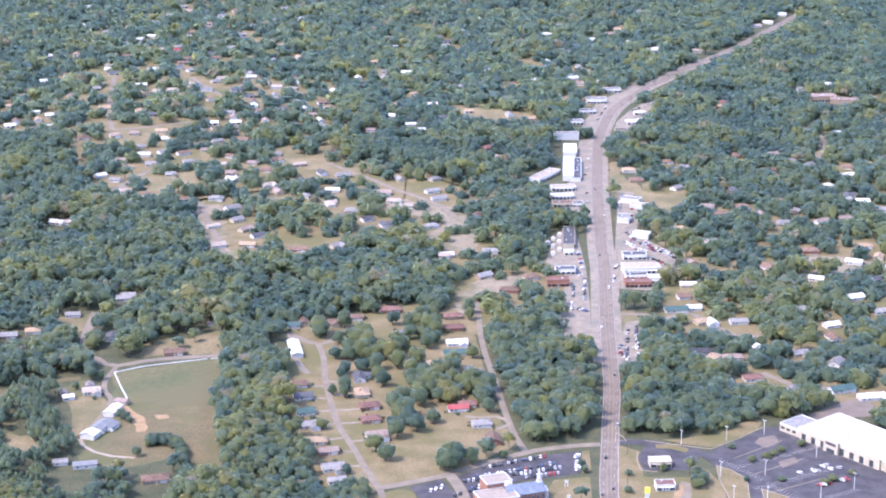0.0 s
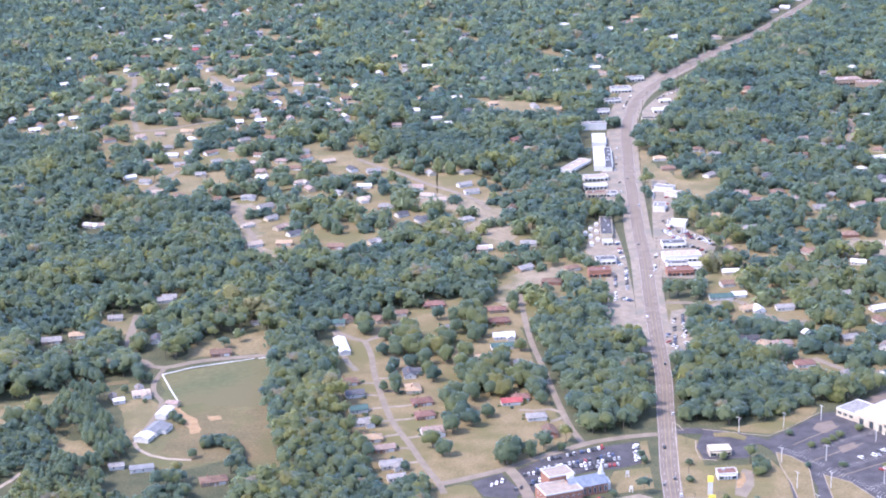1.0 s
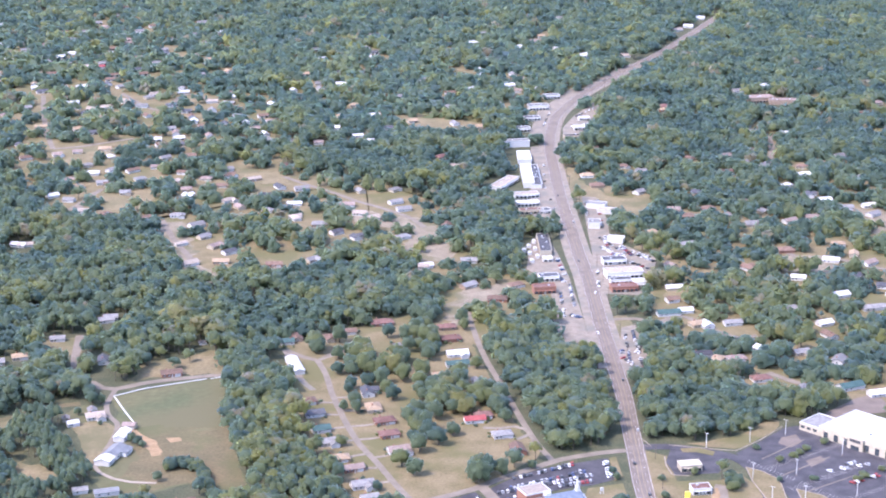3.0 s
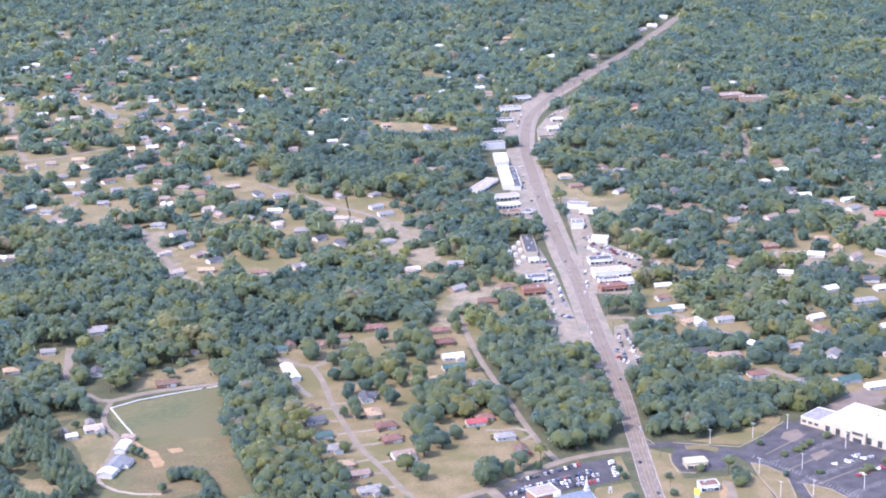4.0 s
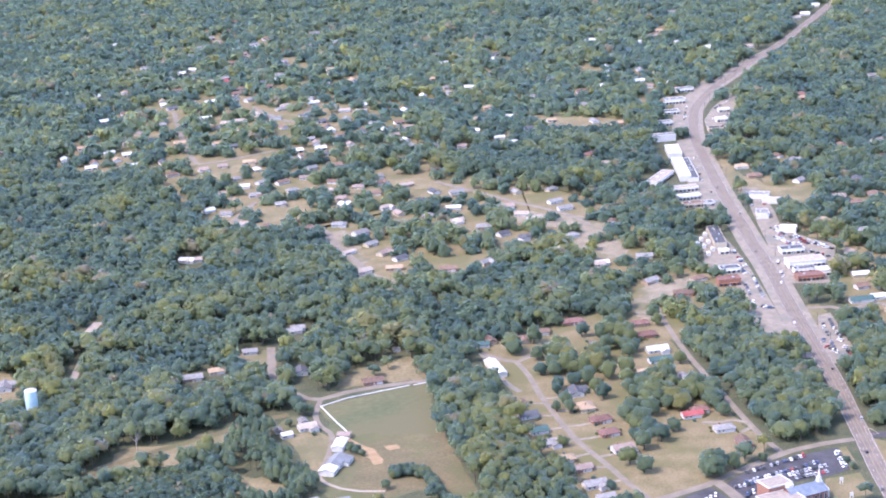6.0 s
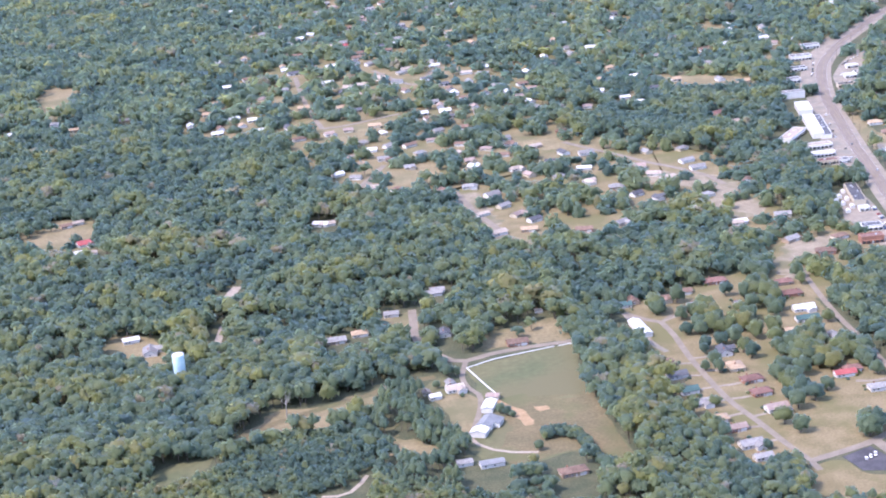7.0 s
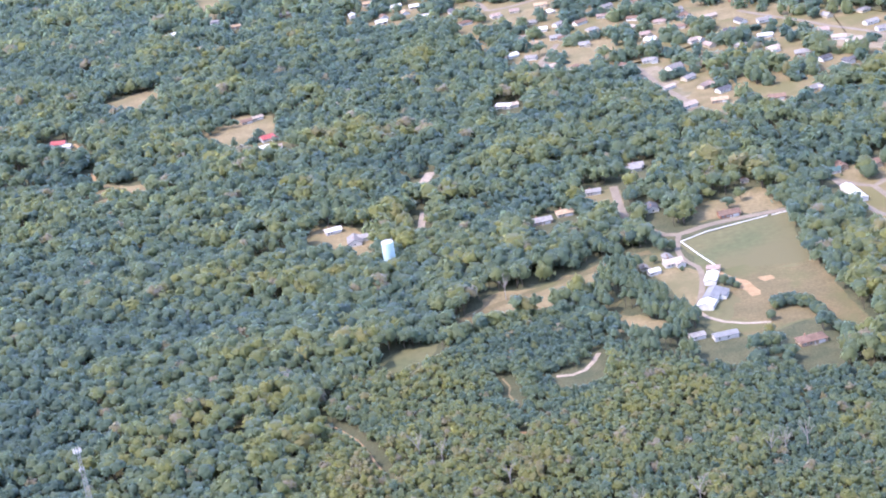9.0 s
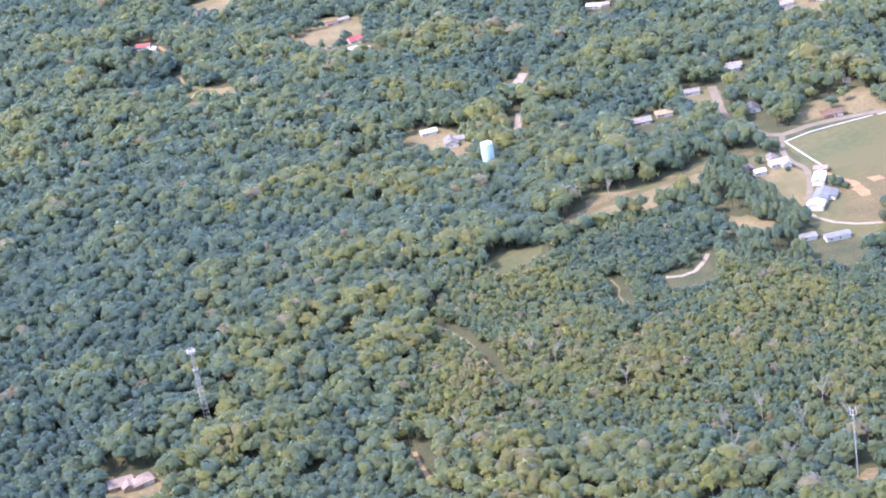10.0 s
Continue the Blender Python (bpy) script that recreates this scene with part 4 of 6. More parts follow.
# ---- roadside shops: flat roofs behind parapets ----
def shop(x, y, turn, length, width, height, wall, roof, label, name="shop", plain=False):
    top = base(name, pose(x, y, 0, 0, 0, turn))
    part("wall", box(0, 0, 0, length, width, height - 0.5), wall, top)
    bm = bmesh.new()
    for px, py, sx, sy in ((0, width / 2, length + 0.3, 0.35), (0, -width / 2, length + 0.3, 0.35), (length / 2, 0, 0.35, width - 0.36), (-length / 2, 0, 0.35, width - 0.36)):
        box(px, py, height - 0.6, sx, sy, 0.9, bm)
    part("parapet", bm, wall, top)
    part("roof", box(0, 0, height - 0.5, length - 0.4, width - 0.4, 0.25), roof, top)
    for k in range(max(1, int(length * width / 160))):
        rng = random.Random(int(x * 7 + y * 13 + k))
        part("roof_unit", box(rng.uniform(-0.35, 0.35) * length, rng.uniform(-0.3, 0.3) * width, height - 0.25, 1.8, 1.4, 1.1, bevel=0.1), STEEL, top)
    n = max(2, int(length // 4))
    if plain:
        return tagged(top, label, "shop")
    for i in range(n):
        u = -length / 2 + (i + 0.5) * length / n
        part("shop_window", box(u, -width / 2 - 0.03, 0.5, length / n * 0.7, 0.12, min(2.3, height - 1.6)), GLASS, top)
    part("door", box(length / n * 0.0, -width / 2 - 0.06, 0.05, 1.8, 0.14, 2.2, bevel=0.03), STEEL, top)
    part("canopy", box(0, -width / 2 - 0.7, min(3.0, height - 1.3), length * 0.8, 1.4, 0.2, bevel=0.05), wall, top)
    return tagged(top, label, "shop")


STEELBLUE = ROOFS["blue"]
H1 = 86
shop(147, 2139, 4, 29, 13, 7.5, WHITE, ROOFS["grey"], "big white roadside hall with a dark flat roof", "warehouse", True)
shop(147, 2070, H1, 42, 15, 6, WHITE, MEMBRANE, "white block with a white roof beside the highway")
shop(140, 1986, H1, 84, 12, 6, WHITE, MEMBRANE, "long white shop row beside the highway")
shop(148, 1985, H1, 90, 11, 4.5, WHITE, STEELBLUE, "dark-roofed shop front facing the highway")
shop(129, 1907, 6, 26, 12, 4.5, WHITE, ROOFS["sand"], "low white shop with a dull sand-coloured roof")
shop(126, 1873, 6, 24, 10, 4.5, WHITE, MEMBRANE, "low white shop beside a forecourt")
shop(125, 1843, 6, 22, 10, 4.5, CREAM, ROOFS["maroon"], "low shop with a rust-red front")
shop(140, 1843, 6, 12, 9, 4, WHITE, STEELBLUE, "small kiosk with a dark roof by the highway")
shop(112, 1959, 60, 50, 14, 4.5, WHITE, ROOFS["sand"], "white irregular workshop behind the shop row")
shop(199, 2340, 4, 26, 14, 6, WHITE, ROOFS["grey"], "white store at the bend of the highway")
shop(225, 2406, 8, 22, 12, 5, WHITE, ROOFS["grey"], "white store beyond the bend")
shop(183, 2278, 4, 20, 11, 4.5, WHITE, STEELBLUE, "shop with a deep blue roof at the bend")
shop(164, 2218, 4, 18, 12, 5, WHITE, ROOFS["grey"], "grey-roofed workshop behind the forecourts")
shop(234, 2218, 4, 14, 10, 4.5, WHITE, MEMBRANE, "small white shop across the highway")
shop(218, 2172, 4, 20, 10, 4.5, CREAM, ROOFS["black"], "low dark-roofed shop across the highway")
shop(248, 2271, 6, 14, 8, 4, WHITE, MEMBRANE, "small sales office among parked cars")
shop(197, 1858, 160, 20, 12, 5, WHITE, ROOFS["grey"], "white garage with a grey roof")
shop(204, 1836, 160, 18, 11, 4.5, WHITE, ROOFS["sand"], "white annexe of the garage")
shop(183, 1786, 80, 16, 12, 6, WHITE, ROOFS["grey"], "white two-storey shop by the highway")
shop(195, 1730, 160, 16, 12, 5, WHITE, MEMBRANE, "bright white workshop among parked cars")
shop(181, 1661, 4, 22, 12, 5, WHITE, STEELBLUE, "shop with a dark blue roof in the car lot")
shop(183, 1620, 4, 34, 16, 6, WHITE, ROOFS["sand"], "large white store with a flat roof")
shop(176, 1578, 4, 24, 12, 5, BRICK, ROOFS["maroon"], "brick shop with a dark red roof")
shop(123, 1720, H1, 60, 11, 5, CREAM, ROOFS["black"], "long shed with a dark roof beside the sheds yard")
shop(113, 1615, 4, 18, 11, 5, WHITE, STEELBLUE, "office with a dark blue roof by the lot")
shop(104, 1579, 4, 20, 11, 6.5, BRICK, ROOFS["maroon"], "two-storey red brick shop with a white band")
shop(120, 1673, 4, 9, 7, 4, WHITE, MEMBRANE, "small white booth beside the lot")

shop(192, 1589, 4, 11, 12, 5.5, WHITE, MEMBRANE, "white annexe of the large store")
shop(177, 1599, 4, 20, 8, 4.5, WHITE, ROOFS["black"], "dark-roofed front of the large store")
for x, y in ((108, 1719), (115, 1734), (106, 1695), (113, 1709), (105, 1670), (112, 1684), (121, 1750), (102, 1705)):
    s = base("garden_shed", pose(x, y, 0, 0, 0, H1))
    part("wall", gable_wall(5.5, 3.6, 2.4, 0.9), WHITE, s)
    part("roof", gable_roof(5.5, 3.6, 2.4, 0.9, 0.2, 0.12), ROOFS["white"], s)
    part("door", box(0, -1.84, 0.05, 1.6, 0.1, 2.0, bevel=0.03), STEEL, s)
    tagged(s, "small white garden shed standing for sale", "shed", "sheds for sale")
# the brick school among the trees
shop(495, 2358, 8, 34, 20, 7, TANBRICK, ROOFS["pink"], "rose-tan brick school block", "school")
shop(521, 2341, 172, 36, 16, 6, TANBRICK, ROOFS["pink"], "long rose-tan brick school wing", "school")

# the big store
ST = 129
fx, fy = 245, 1241
front = Matrix.Translation((fx, fy, 0)) @ Matrix.Rotation(radians(ST - 180), 4, "Z")
store = base("store", front)
part("wall", box(56, 22.5, 0, 78, 45, 7.0), CREAM, store)
part("side_wing", box(8.5, 12, 0, 17, 24, 5.4), CREAM, store)
part("side_wing", box(112, 14, 0, 34, 28, 5.4), CREAM, store)
for px, py, sx, sy, z in ((56, 0, 78.4, 0.5, 6.9), (56, 45, 78.4, 0.5, 6.9), (17, 22.5, 0.5, 44.4, 6.9), (95, 22.5, 0.5, 44.4, 6.9), (8.5, 0, 17, 0.5, 5.3), (0, 12, 0.5, 23.4, 5.3), (8.5, 24, 17, 0.5, 5.3), (112, 0, 34, 0.5, 5.3), (112, 28, 34, 0.5, 5.3)):
    part("parapet", box(px, py, z, sx, sy, 0.9), WHITE, store)
part("roof", box(56, 22.5, 7.0, 77, 44, 0.3), MEMBRANE, store, "bright white flat roof membrane")
part("wing_roof", box(8.5, 12, 5.4, 16.4, 23.4, 0.25), ROOFS["grey"], store)
part("wing_roof", box(112, 14, 5.4, 33.4, 27.4, 0.25), ROOFS["grey"], store)
part("entrance_front", box(56, -0.9, 0, 70, 1.8, 8.2, bevel=0.1), CREAM, store)
part("portal", box(50, -2.4, 0, 13, 3.0, 9.0, bevel=0.15), CREAM, store)
part("sign_band", box(50, -4.0, 5.6, 9, 0.2, 2.2, bevel=0.05), ROOFS["black"], store)
for i in range(8):
    if i != 3:
        part("bay_window", box(24 + 8.6 * i, -1.86, 0.4, 3.6, 0.14, 5.0), GLASS, store)
for i in range(3):
    part("bay_window", box(3 + 5.2 * i, -0.1, 2.2, 3.2, 0.3, 1.7), GLASS, store)
for i in range(6):
    part("bay_window", box(98 + 5.2 * i, -0.1, 2.2, 3.2, 0.3, 1.7), GLASS, store)
part("entrance_doors", box(50, -4.0, 0, 7, 0.2, 3.2), GLASS, store)
for i in range(8):
    part("roof_unit", box(24 + 9 * i, 12 + 11 * (i % 3), 7.3, 3.0, 2.2, 1.5, bevel=0.15), STEEL, store)
tagged(store, "large cream store with a bright white flat roof", "store")

# restaurants and the yellow sign
shop(151, 1178, 4, 15, 10, 4.6, CREAM, MEMBRANE, "small cream restaurant in its own dark lot", "restaurant")
shop(150, 1139, 4, 13, 9, 4.6, WHITE, ROOFS["maroon"], "white and red fast-food restaurant", "restaurant")
sign = base("pole_sign", pose(135, 1111, 0))
part("column", box(0, 0, 0, 3.0, 0.8, 13, bevel=0.1), WHITE, sign)
part("panel", box(0, -0.1, 9.4, 3.6, 1.2, 4.2, bevel=0.15), surface("yellow_sign_face", (0.75, 0.58, 0.08), (0.82, 0.66, 0.12), 2, 0.4, 0.04, 0), sign, "plain yellow sign panel")
tagged(sign, "tall white roadside sign with a yellow panel", "sign")
sign2 = base("board_sign", pose(135, 1102, 0))
part("post", rod((-1.2, 0, 0), (-1.2, 0, 2.4), 0.12), STEEL, sign2)
part("post", rod((1.2, 0, 0), (1.2, 0, 2.4), 0.12), STEEL, sign2)
part("panel", box(0, 0, 2.2, 4.6, 0.5, 2.2, bevel=0.1), bpy.data.materials["yellow_sign_face"], sign2)
tagged(sign2, "low yellow board sign on two posts", "sign")
for px, py in ((84, 1118), (84, 1142)):
    s = base("monument_sign", pose(px, py, 0))
    part("pillar", box(-0.9, 0, 0, 0.5, 0.6, 4.6, bevel=0.05), WHITE, s)
    part("pillar", box(0.9, 0, 0, 0.5, 0.6, 4.6, bevel=0.05), WHITE, s)
    part("panel", box(0, 0, 2.4, 1.6, 0.4, 2.4, bevel=0.05), WHITE, s)
    tagged(s, "white framed church sign on dry grass", "sign")

# ---- the church ----
CH = 20
church = base("church", pose(54, 1122, 0, 0, 0, CH))
part("nave_wall", gable_wall(26, 15, 7, 4.2), BRICK, church)
part("nave_roof", gable_roof(26, 15, 7, 4.2, 0.6, 0.3), surface("slate_roof", (0.12, 0.145, 0.19), (0.17, 0.2, 0.25), 3, 0.8, 0.12, 0.02), church)
for i in range(7):
    w = part("window", box(-11 + 3.7 * i, -7.56, 1.2, 1.7, 0.2, 4.2, bevel=0.06), WHITE, church)
    part("pane", box(-11 + 3.7 * i, -7.66, 1.4, 1.3, 0.1, 3.8), GLASS, w)
part("steeple_base", box(11.5, 0, 0, 3.4, 3.4, 11.5, bevel=0.1), WHITE, church)
part("belfry", box(11.5, 0, 11.5, 2.5, 2.5, 2.4, bevel=0.12), WHITE, church)
part("spire", rod((11.5, 0, 13.9), (11.5, 0, 21.5), 1.1, 0.05, 8), WHITE, church)
bm = prism([(-4.5, 0), (4.5, 0), (4.5, 5.4), (0, 7.6), (-4.5, 5.4)], 3.2, axis="x")
bm.transform(Matrix.Translation((14.9, 0, 0)))
part("portico", bm, WHITE, church)
tagged(church, "red brick church with slate roof and white steeple", "church")
hall = base("parish_hall", pose(36, 1110, 0, 0, 0, CH))
part("wall", box(0, 0, 0, 26, 18, 8.5), BRICK, hall)
part("upper_wall", box(6, 16, 0, 18, 14, 12), BRICK, hall)
for px, py, sx, sy, z in ((0, -9, 26.4, 0.4, 8.3), (0, 9, 26.4, 0.4, 8.3), (-13, 0, 0.4, 17.6, 8.3), (13, 0, 0.4, 17.6, 8.3), (6, 9, 18.4, 0.4, 11.8), (6, 23, 18.4, 0.4, 11.8), (-3, 16, 0.4, 13.6, 11.8), (15, 16, 0.4, 13.6, 11.8)):
    part("parapet", box(px, py, z, sx, sy, 0.9), WHITE, hall)
part("roof", box(0, 0, 8.5, 25.6, 17.6, 0.2), ROOFS["sand"], hall)
part("upper_roof", box(6, 16, 12, 17.6, 13.6, 0.2), ROOFS["sand"], hall)
part("stair_tower", box(11, 6.6, 8.6, 4, 4, 4.5, bevel=0.1), WHITE, hall)
for row in range(2):
    for i in range(6):
        window_on(hall, -10.5 + 4.2 * i, -9.02, 1.2 + 3.6 * row, 0)
    for i in range(3):
        window_on(hall, -13.02, -6 + 5 * i, 1.2 + 3.6 * row, -90)
tagged(hall, "red brick church hall with flat roofs and white parapets", "church hall")

# ---- tank, lattice tower and mast ----
tank = base("water_tank", pose(-476, 1376, 0))
part("shell", rod((0, 0, 0), (0, 0, 22.5), 4.7, 4.7, 40), TANK_BLUE, tank)
bm = bmesh.new()
bmesh.ops.create_uvsphere(bm, u_segments=40, v_segments=12, radius=4.7, matrix=Matrix.Translation((0, 0, 22.5)) @ Matrix.Diagonal((1, 1, 0.22, 1)))
part("dome", bm, WHITE, tank, "white shallow dome")
bm = bmesh.new()
for i in range(24):
    a0, a1 = math.tau * i / 24, math.tau * (i + 1) / 24
    rod((4.4 * math.cos(a0), 4.4 * math.sin(a0), 23.5), (4.4 * math.cos(a1), 4.4 * math.sin(a1), 23.5), 0.05, sides=5, bm=bm)
    rod((4.4 * math.cos(a0), 4.4 * math.sin(a0), 22.5), (4.4 * math.cos(a0), 4.4 * math.sin(a0), 23.5), 0.04, sides=5, bm=bm)
part("railing", bm, STEEL, tank)
bm = bmesh.new()
for s in (-0.25, 0.25):
    rod((s, -4.65, 0), (s, -4.65, 23), 0.05, sides=5, bm=bm)
for i in range(44):
    rod((-0.25, -4.65, 0.5 + i * 0.5), (0.25, -4.65, 0.5 + i * 0.5), 0.03, sides=4, bm=bm)
part("ladder", bm, STEEL, tank)
tagged(tank, "tall pale blue steel standpipe water tank with a white dome", "water tank")

PALE_STEEL = surface("weathered_pale_steel", (0.20, 0.21, 0.21), (0.27, 0.28, 0.28), 1.0, 0.5, 0.1, 0)
HT = 50
tower = base("lattice_tower", pose(-636, 1019, 0))
corners = [(math.cos(a), math.sin(a)) for a in (0.3, 0.3 + math.tau / 3, 0.3 + 2 * math.tau / 3)]
def at_height(k, z):
    r = 2.6 - 1.7 * z / HT
    return (corners[k][0] * r, corners[k][1] * r, z)
for k in range(3):
    part("leg", rod(at_height(k, 0), at_height(k, HT), 0.22, 0.14, 6), PALE_STEEL, tower)
bm = bmesh.new()
for i in range(18):
    z0, z1 = HT * i / 18, HT * (i + 1) / 18
    for k in range(3):
        rod(at_height(k, z0), at_height((k + 1) % 3, z1), 0.1, sides=4, bm=bm)
        rod(at_height(k, z1), at_height((k + 1) % 3, z1), 0.1, sides=4, bm=bm)
part("bracing", bm, PALE_STEEL, tower)
for zz, rr, n in ((HT - 1, 2.3, 9), (HT - 13, 1.6, 3)):
    part("antenna_frame", rod((0, 0, zz), (0, 0, zz + 0.3), rr, rr, 12), PALE_STEEL, tower)
    for i in range(n):
        a = math.tau * i / n
        part("antenna", box(rr * math.cos(a), rr * math.sin(a), zz - 1, 0.4, 0.4, 2.4, bevel=0.05), WHITE, tower)
tagged(tower, "grey steel lattice tower with white antennas above the woods", "tower")
mast = base("mast", pose(-279, 880, 0))
part("pole", rod((0, 0, 0), (0, 0, 38), 0.45, 0.28, 12), PALE_STEEL, mast)
for zz in (35, 37.5):
    for i in range(3):
        a = 0.4 + math.tau * i / 3
        part("arm", rod((0, 0, zz), (1.6 * math.cos(a), 1.6 * math.sin(a), zz + 0.6), 0.12, sides=6), STEEL, mast)
        part("antenna", box(1.6 * math.cos(a), 1.6 * math.sin(a), zz, 0.35, 0.35, 2.2, bevel=0.05), WHITE, mast)
tagged(mast, "white steel monopole mast with antennas", "mast")


# ---- lamp posts ----
def lamp_post(x, y, turn):
    if "lamp" in SHAPES:
        return copy_thing(SHAPES["lamp"], pose(x, y, 0, 0, 0, turn))
    top = base("lamp_post", pose(x, y, 0, 0, 0, turn))
    part("plinth", rod((0, 0, 0), (0, 0, 0.9), 0.35, 0.32, 10), CONCRETE, top)
    part("pole", rod((0, 0, 0.9), (0, 0, 12), 0.26, 0.18, 8), WHITE, top)
    for s in (-1, 1):
        part("arm", rod((0, 0, 11.8), (1.0 * s, 0, 11.95), 0.07, sides=6), STEEL, top)
        part("lamp_head", box(1.2 * s, 0, 11.75, 0.9, 0.5, 0.35, bevel=0.06), WHITE, top)
    tagged(top, "tall grey steel parking-lot lamp post with two heads", "lamp post", "lamp posts of the store lot")
    SHAPES["lamp"] = top
    return top


for x, y in ((232, 1231), (203, 1219), (170, 1212), (221, 1160), (190, 1157), (262, 1191), (193, 1117), (215, 1116),
             (251, 1120), (199, 1082), (237, 1077), (189, 1067), (277, 1138)):
    lamp_post(x, y, ST)


def power_pole(x, y, turn):
    if "power" in SHAPES:
        return copy_thing(SHAPES["power"], pose(x, y, 0, 0, 0, turn))
    top = base("power_pole", pose(x, y, 0, 0, 0, turn))
    part("pole", rod((0, 0, 0), (0, 0, 11.5), 0.2, 0.13, 8), BARK, top)
    part("crossarm", box(0, 0, 10.6, 2.4, 0.14, 0.16), BARK, top)
    for s in (-1.05, 0, 1.05):
        part("insulator", rod((s, 0, 10.75), (s, 0, 11.05), 0.07, 0.05, 6), GLASS, top)
    tagged(top, "weathered wooden power pole with a crossarm", "power pole", "power poles of the highway")
    SHAPES["power"] = top
    return top


for i in range(4, len(HWY_LINE) - 1, 6):
    p, q = HWY_LINE[i], HWY_LINE[i + 1]
    d = (q - p).normalized()
    if p.y < 2500:
        power_pole(p.x + d.y * 12.5, p.y - d.x * 12.5, math.degrees(math.atan2(d.y, d.x)) + 90)

# ---- cars ----
PAINTS = {n: surface(f"{n}_car_paint", tuple(v * 0.9 for v in c), c, 2, 0.3, 0.03, 0) for n, c in
          (("white", (0.78, 0.78, 0.78)), ("black", (0.02, 0.02, 0.025)), ("silver", (0.42, 0.43, 0.45)), ("red", (0.36, 0.04, 0.04)), ("blue", (0.05, 0.08, 0.18)), ("dark grey", (0.09, 0.09, 0.10)))}
WHEEL = mesh_of("wheel", rod((0, -0.12, 0), (0, 0.12, 0), 0.34, sides=14), RUBBER)


def car_mesh(tall):
    """A saloon or, tall, a van-like car: body with bonnet and boot, and a glazed cabin above it."""
    body = prism([(-2.3, 0.35), (2.25, 0.35), (2.35, 0.62), (2.2, 0.85), (1.15, 1.0), (-1.6 if not tall else -2.25, 1.02), (-2.3, 0.92)], 1.82)
    bmesh.ops.bevel(body, geom=body.edges[:], offset=0.07, segments=1, affect="EDGES")
    h = 1.75 if tall else 1.45
    cabin = prism([(1.1, 1.0), (0.35, h - 0.06), (-1.3 if not tall else -2.0, h - 0.06), (-1.9 if not tall else -2.2, 1.0)], 1.6)
    roof = box(-0.5 if not tall else -0.85, 0, h - 0.06, 1.7 if not tall else 2.4, 1.5, 0.1, bevel=0.04)
    return body, cabin, roof


def car(x, y, turn, paint, tall=False):
    key = ("car", paint, tall)
    if key in SHAPES:
        return copy_thing(SHAPES[key], pose(x, y, 0.16, 0, 0, turn))
    top = base("car", pose(x, y, 0.16, 0, 0, turn))
    body, cabin, roof = car_mesh(tall)
    part("body", body, PAINTS[paint], top)
    part("window_glass", cabin, GLASS, top)
    part("roof", roof, PAINTS[paint], top)
    for sx in (-1.4, 1.45):
        for sy in (-0.86, 0.86):
            part("wheel", WHEEL, None, top).matrix_basis = pose(sx, sy, 0.34)
    tagged(top, f"{paint} {'estate car' if tall else 'saloon car'} standing on the paving", "car", "cars in the town")
    SHAPES[key] = top
    return top


dice = random.Random(5)


def parked(a, b, count, turn, fill=0.8, mix=("white", "black", "silver", "red", "blue", "dark grey")):
    """A row of parked cars between two plan points."""
    for i in range(count):
        if dice.random() < fill:
            u = (i + 0.5) / count
            car(a[0] + (b[0] - a[0]) * u + dice.uniform(-0.3, 0.3), a[1] + (b[1] - a[1]) * u + dice.uniform(-0.4, 0.4), turn + dice.choice((0, 180)) + dice.uniform(-3, 3), dice.choice(mix), dice.random() < 0.45)


CT = 21
for a, b, n in (((27, 1171), (73, 1192), 18), ((20, 1153), (82, 1181), 22), ((44, 1158), (83, 1173), 13), ((56, 1156), (81, 1163), 9), ((14, 1148), (32, 1155), 6), ((19, 1135), (36, 1146), 7)):
    parked(a, b, n, CT + 70, 0.88, ("white", "black", "silver", "dark grey", "white", "black", "blue", "silver", "dark grey", "red"))
parked((95, 1196), (94, 1167), 7, CT + 10, 0.9, ("white", "silver", "white"))
parked((-9, 1132), (2, 1140), 3, CT + 60, 1.0, ("white",))
parked((7, 1125), (21, 1134), 4, CT + 60, 0.8)
parked((53, 1099), (65, 1109), 8, CT + 60, 0.9, ("red", "black", "dark grey"))
for a, b, n, f in (((244, 1164), (282, 1175), 12, 0.5), ((250, 1141), (284, 1158), 10, 0.5), ((257, 1171), (267, 1178), 4, 0.9), ((241, 1225), (248, 1194), 8, 0.25)):
    parked(a, b, n, ST, f, ("white", "silver", "white", "red", "dark grey"))
for a, b, n in (((181, 1745), (197, 1690), 16), ((177, 1713), (193, 1672), 14), ((204, 1695), (218, 1673), 10), ((162, 1637), (155, 1586), 8),
                ((156, 1459), (148, 1390), 10), ((164, 1472), (159, 1409), 12), ((145, 1398), (155, 1369), 12), ((130, 1599), (124, 1526), 10), ((118, 1576), (112, 1505), 8)):
    parked(a, b, n, 60, 0.75, ("white", "silver", "black", "white", "dark grey", "blue"))
for a, b, n in (((189, 1756), (182, 1693), 9), ((197, 1715), (202, 1681), 9), ((207, 1684), (220, 1659), 10), ((178, 1690), (195, 1683), 9), ((197, 1658), (210, 1637), 9),
                ((130, 1680), (130, 1625), 8), ((123, 1627), (126, 1605), 6), ((118, 1512), (127, 1502), 6), ((203, 1899), (192, 1799), 8), ((158, 1423), (158, 1378), 8), ((148, 1439), (144, 1398), 7)):
    parked(a, b, n, 20, 0.75, ("white", "silver", "black", "white", "dark grey", "blue", "red"))
for a, b, n in (((240, 2289), (271, 2335), 10), ((226, 2233), (250, 2247), 10), ((191, 2234), (214, 2330), 8), ((154, 1897), (150, 1841), 6), ((191, 1902), (182, 1823), 8), ((167, 2047), (153, 1934), 8)):
    parked(a, b, n, 60, 0.6, ("white", "silver", "black", "dark grey"))
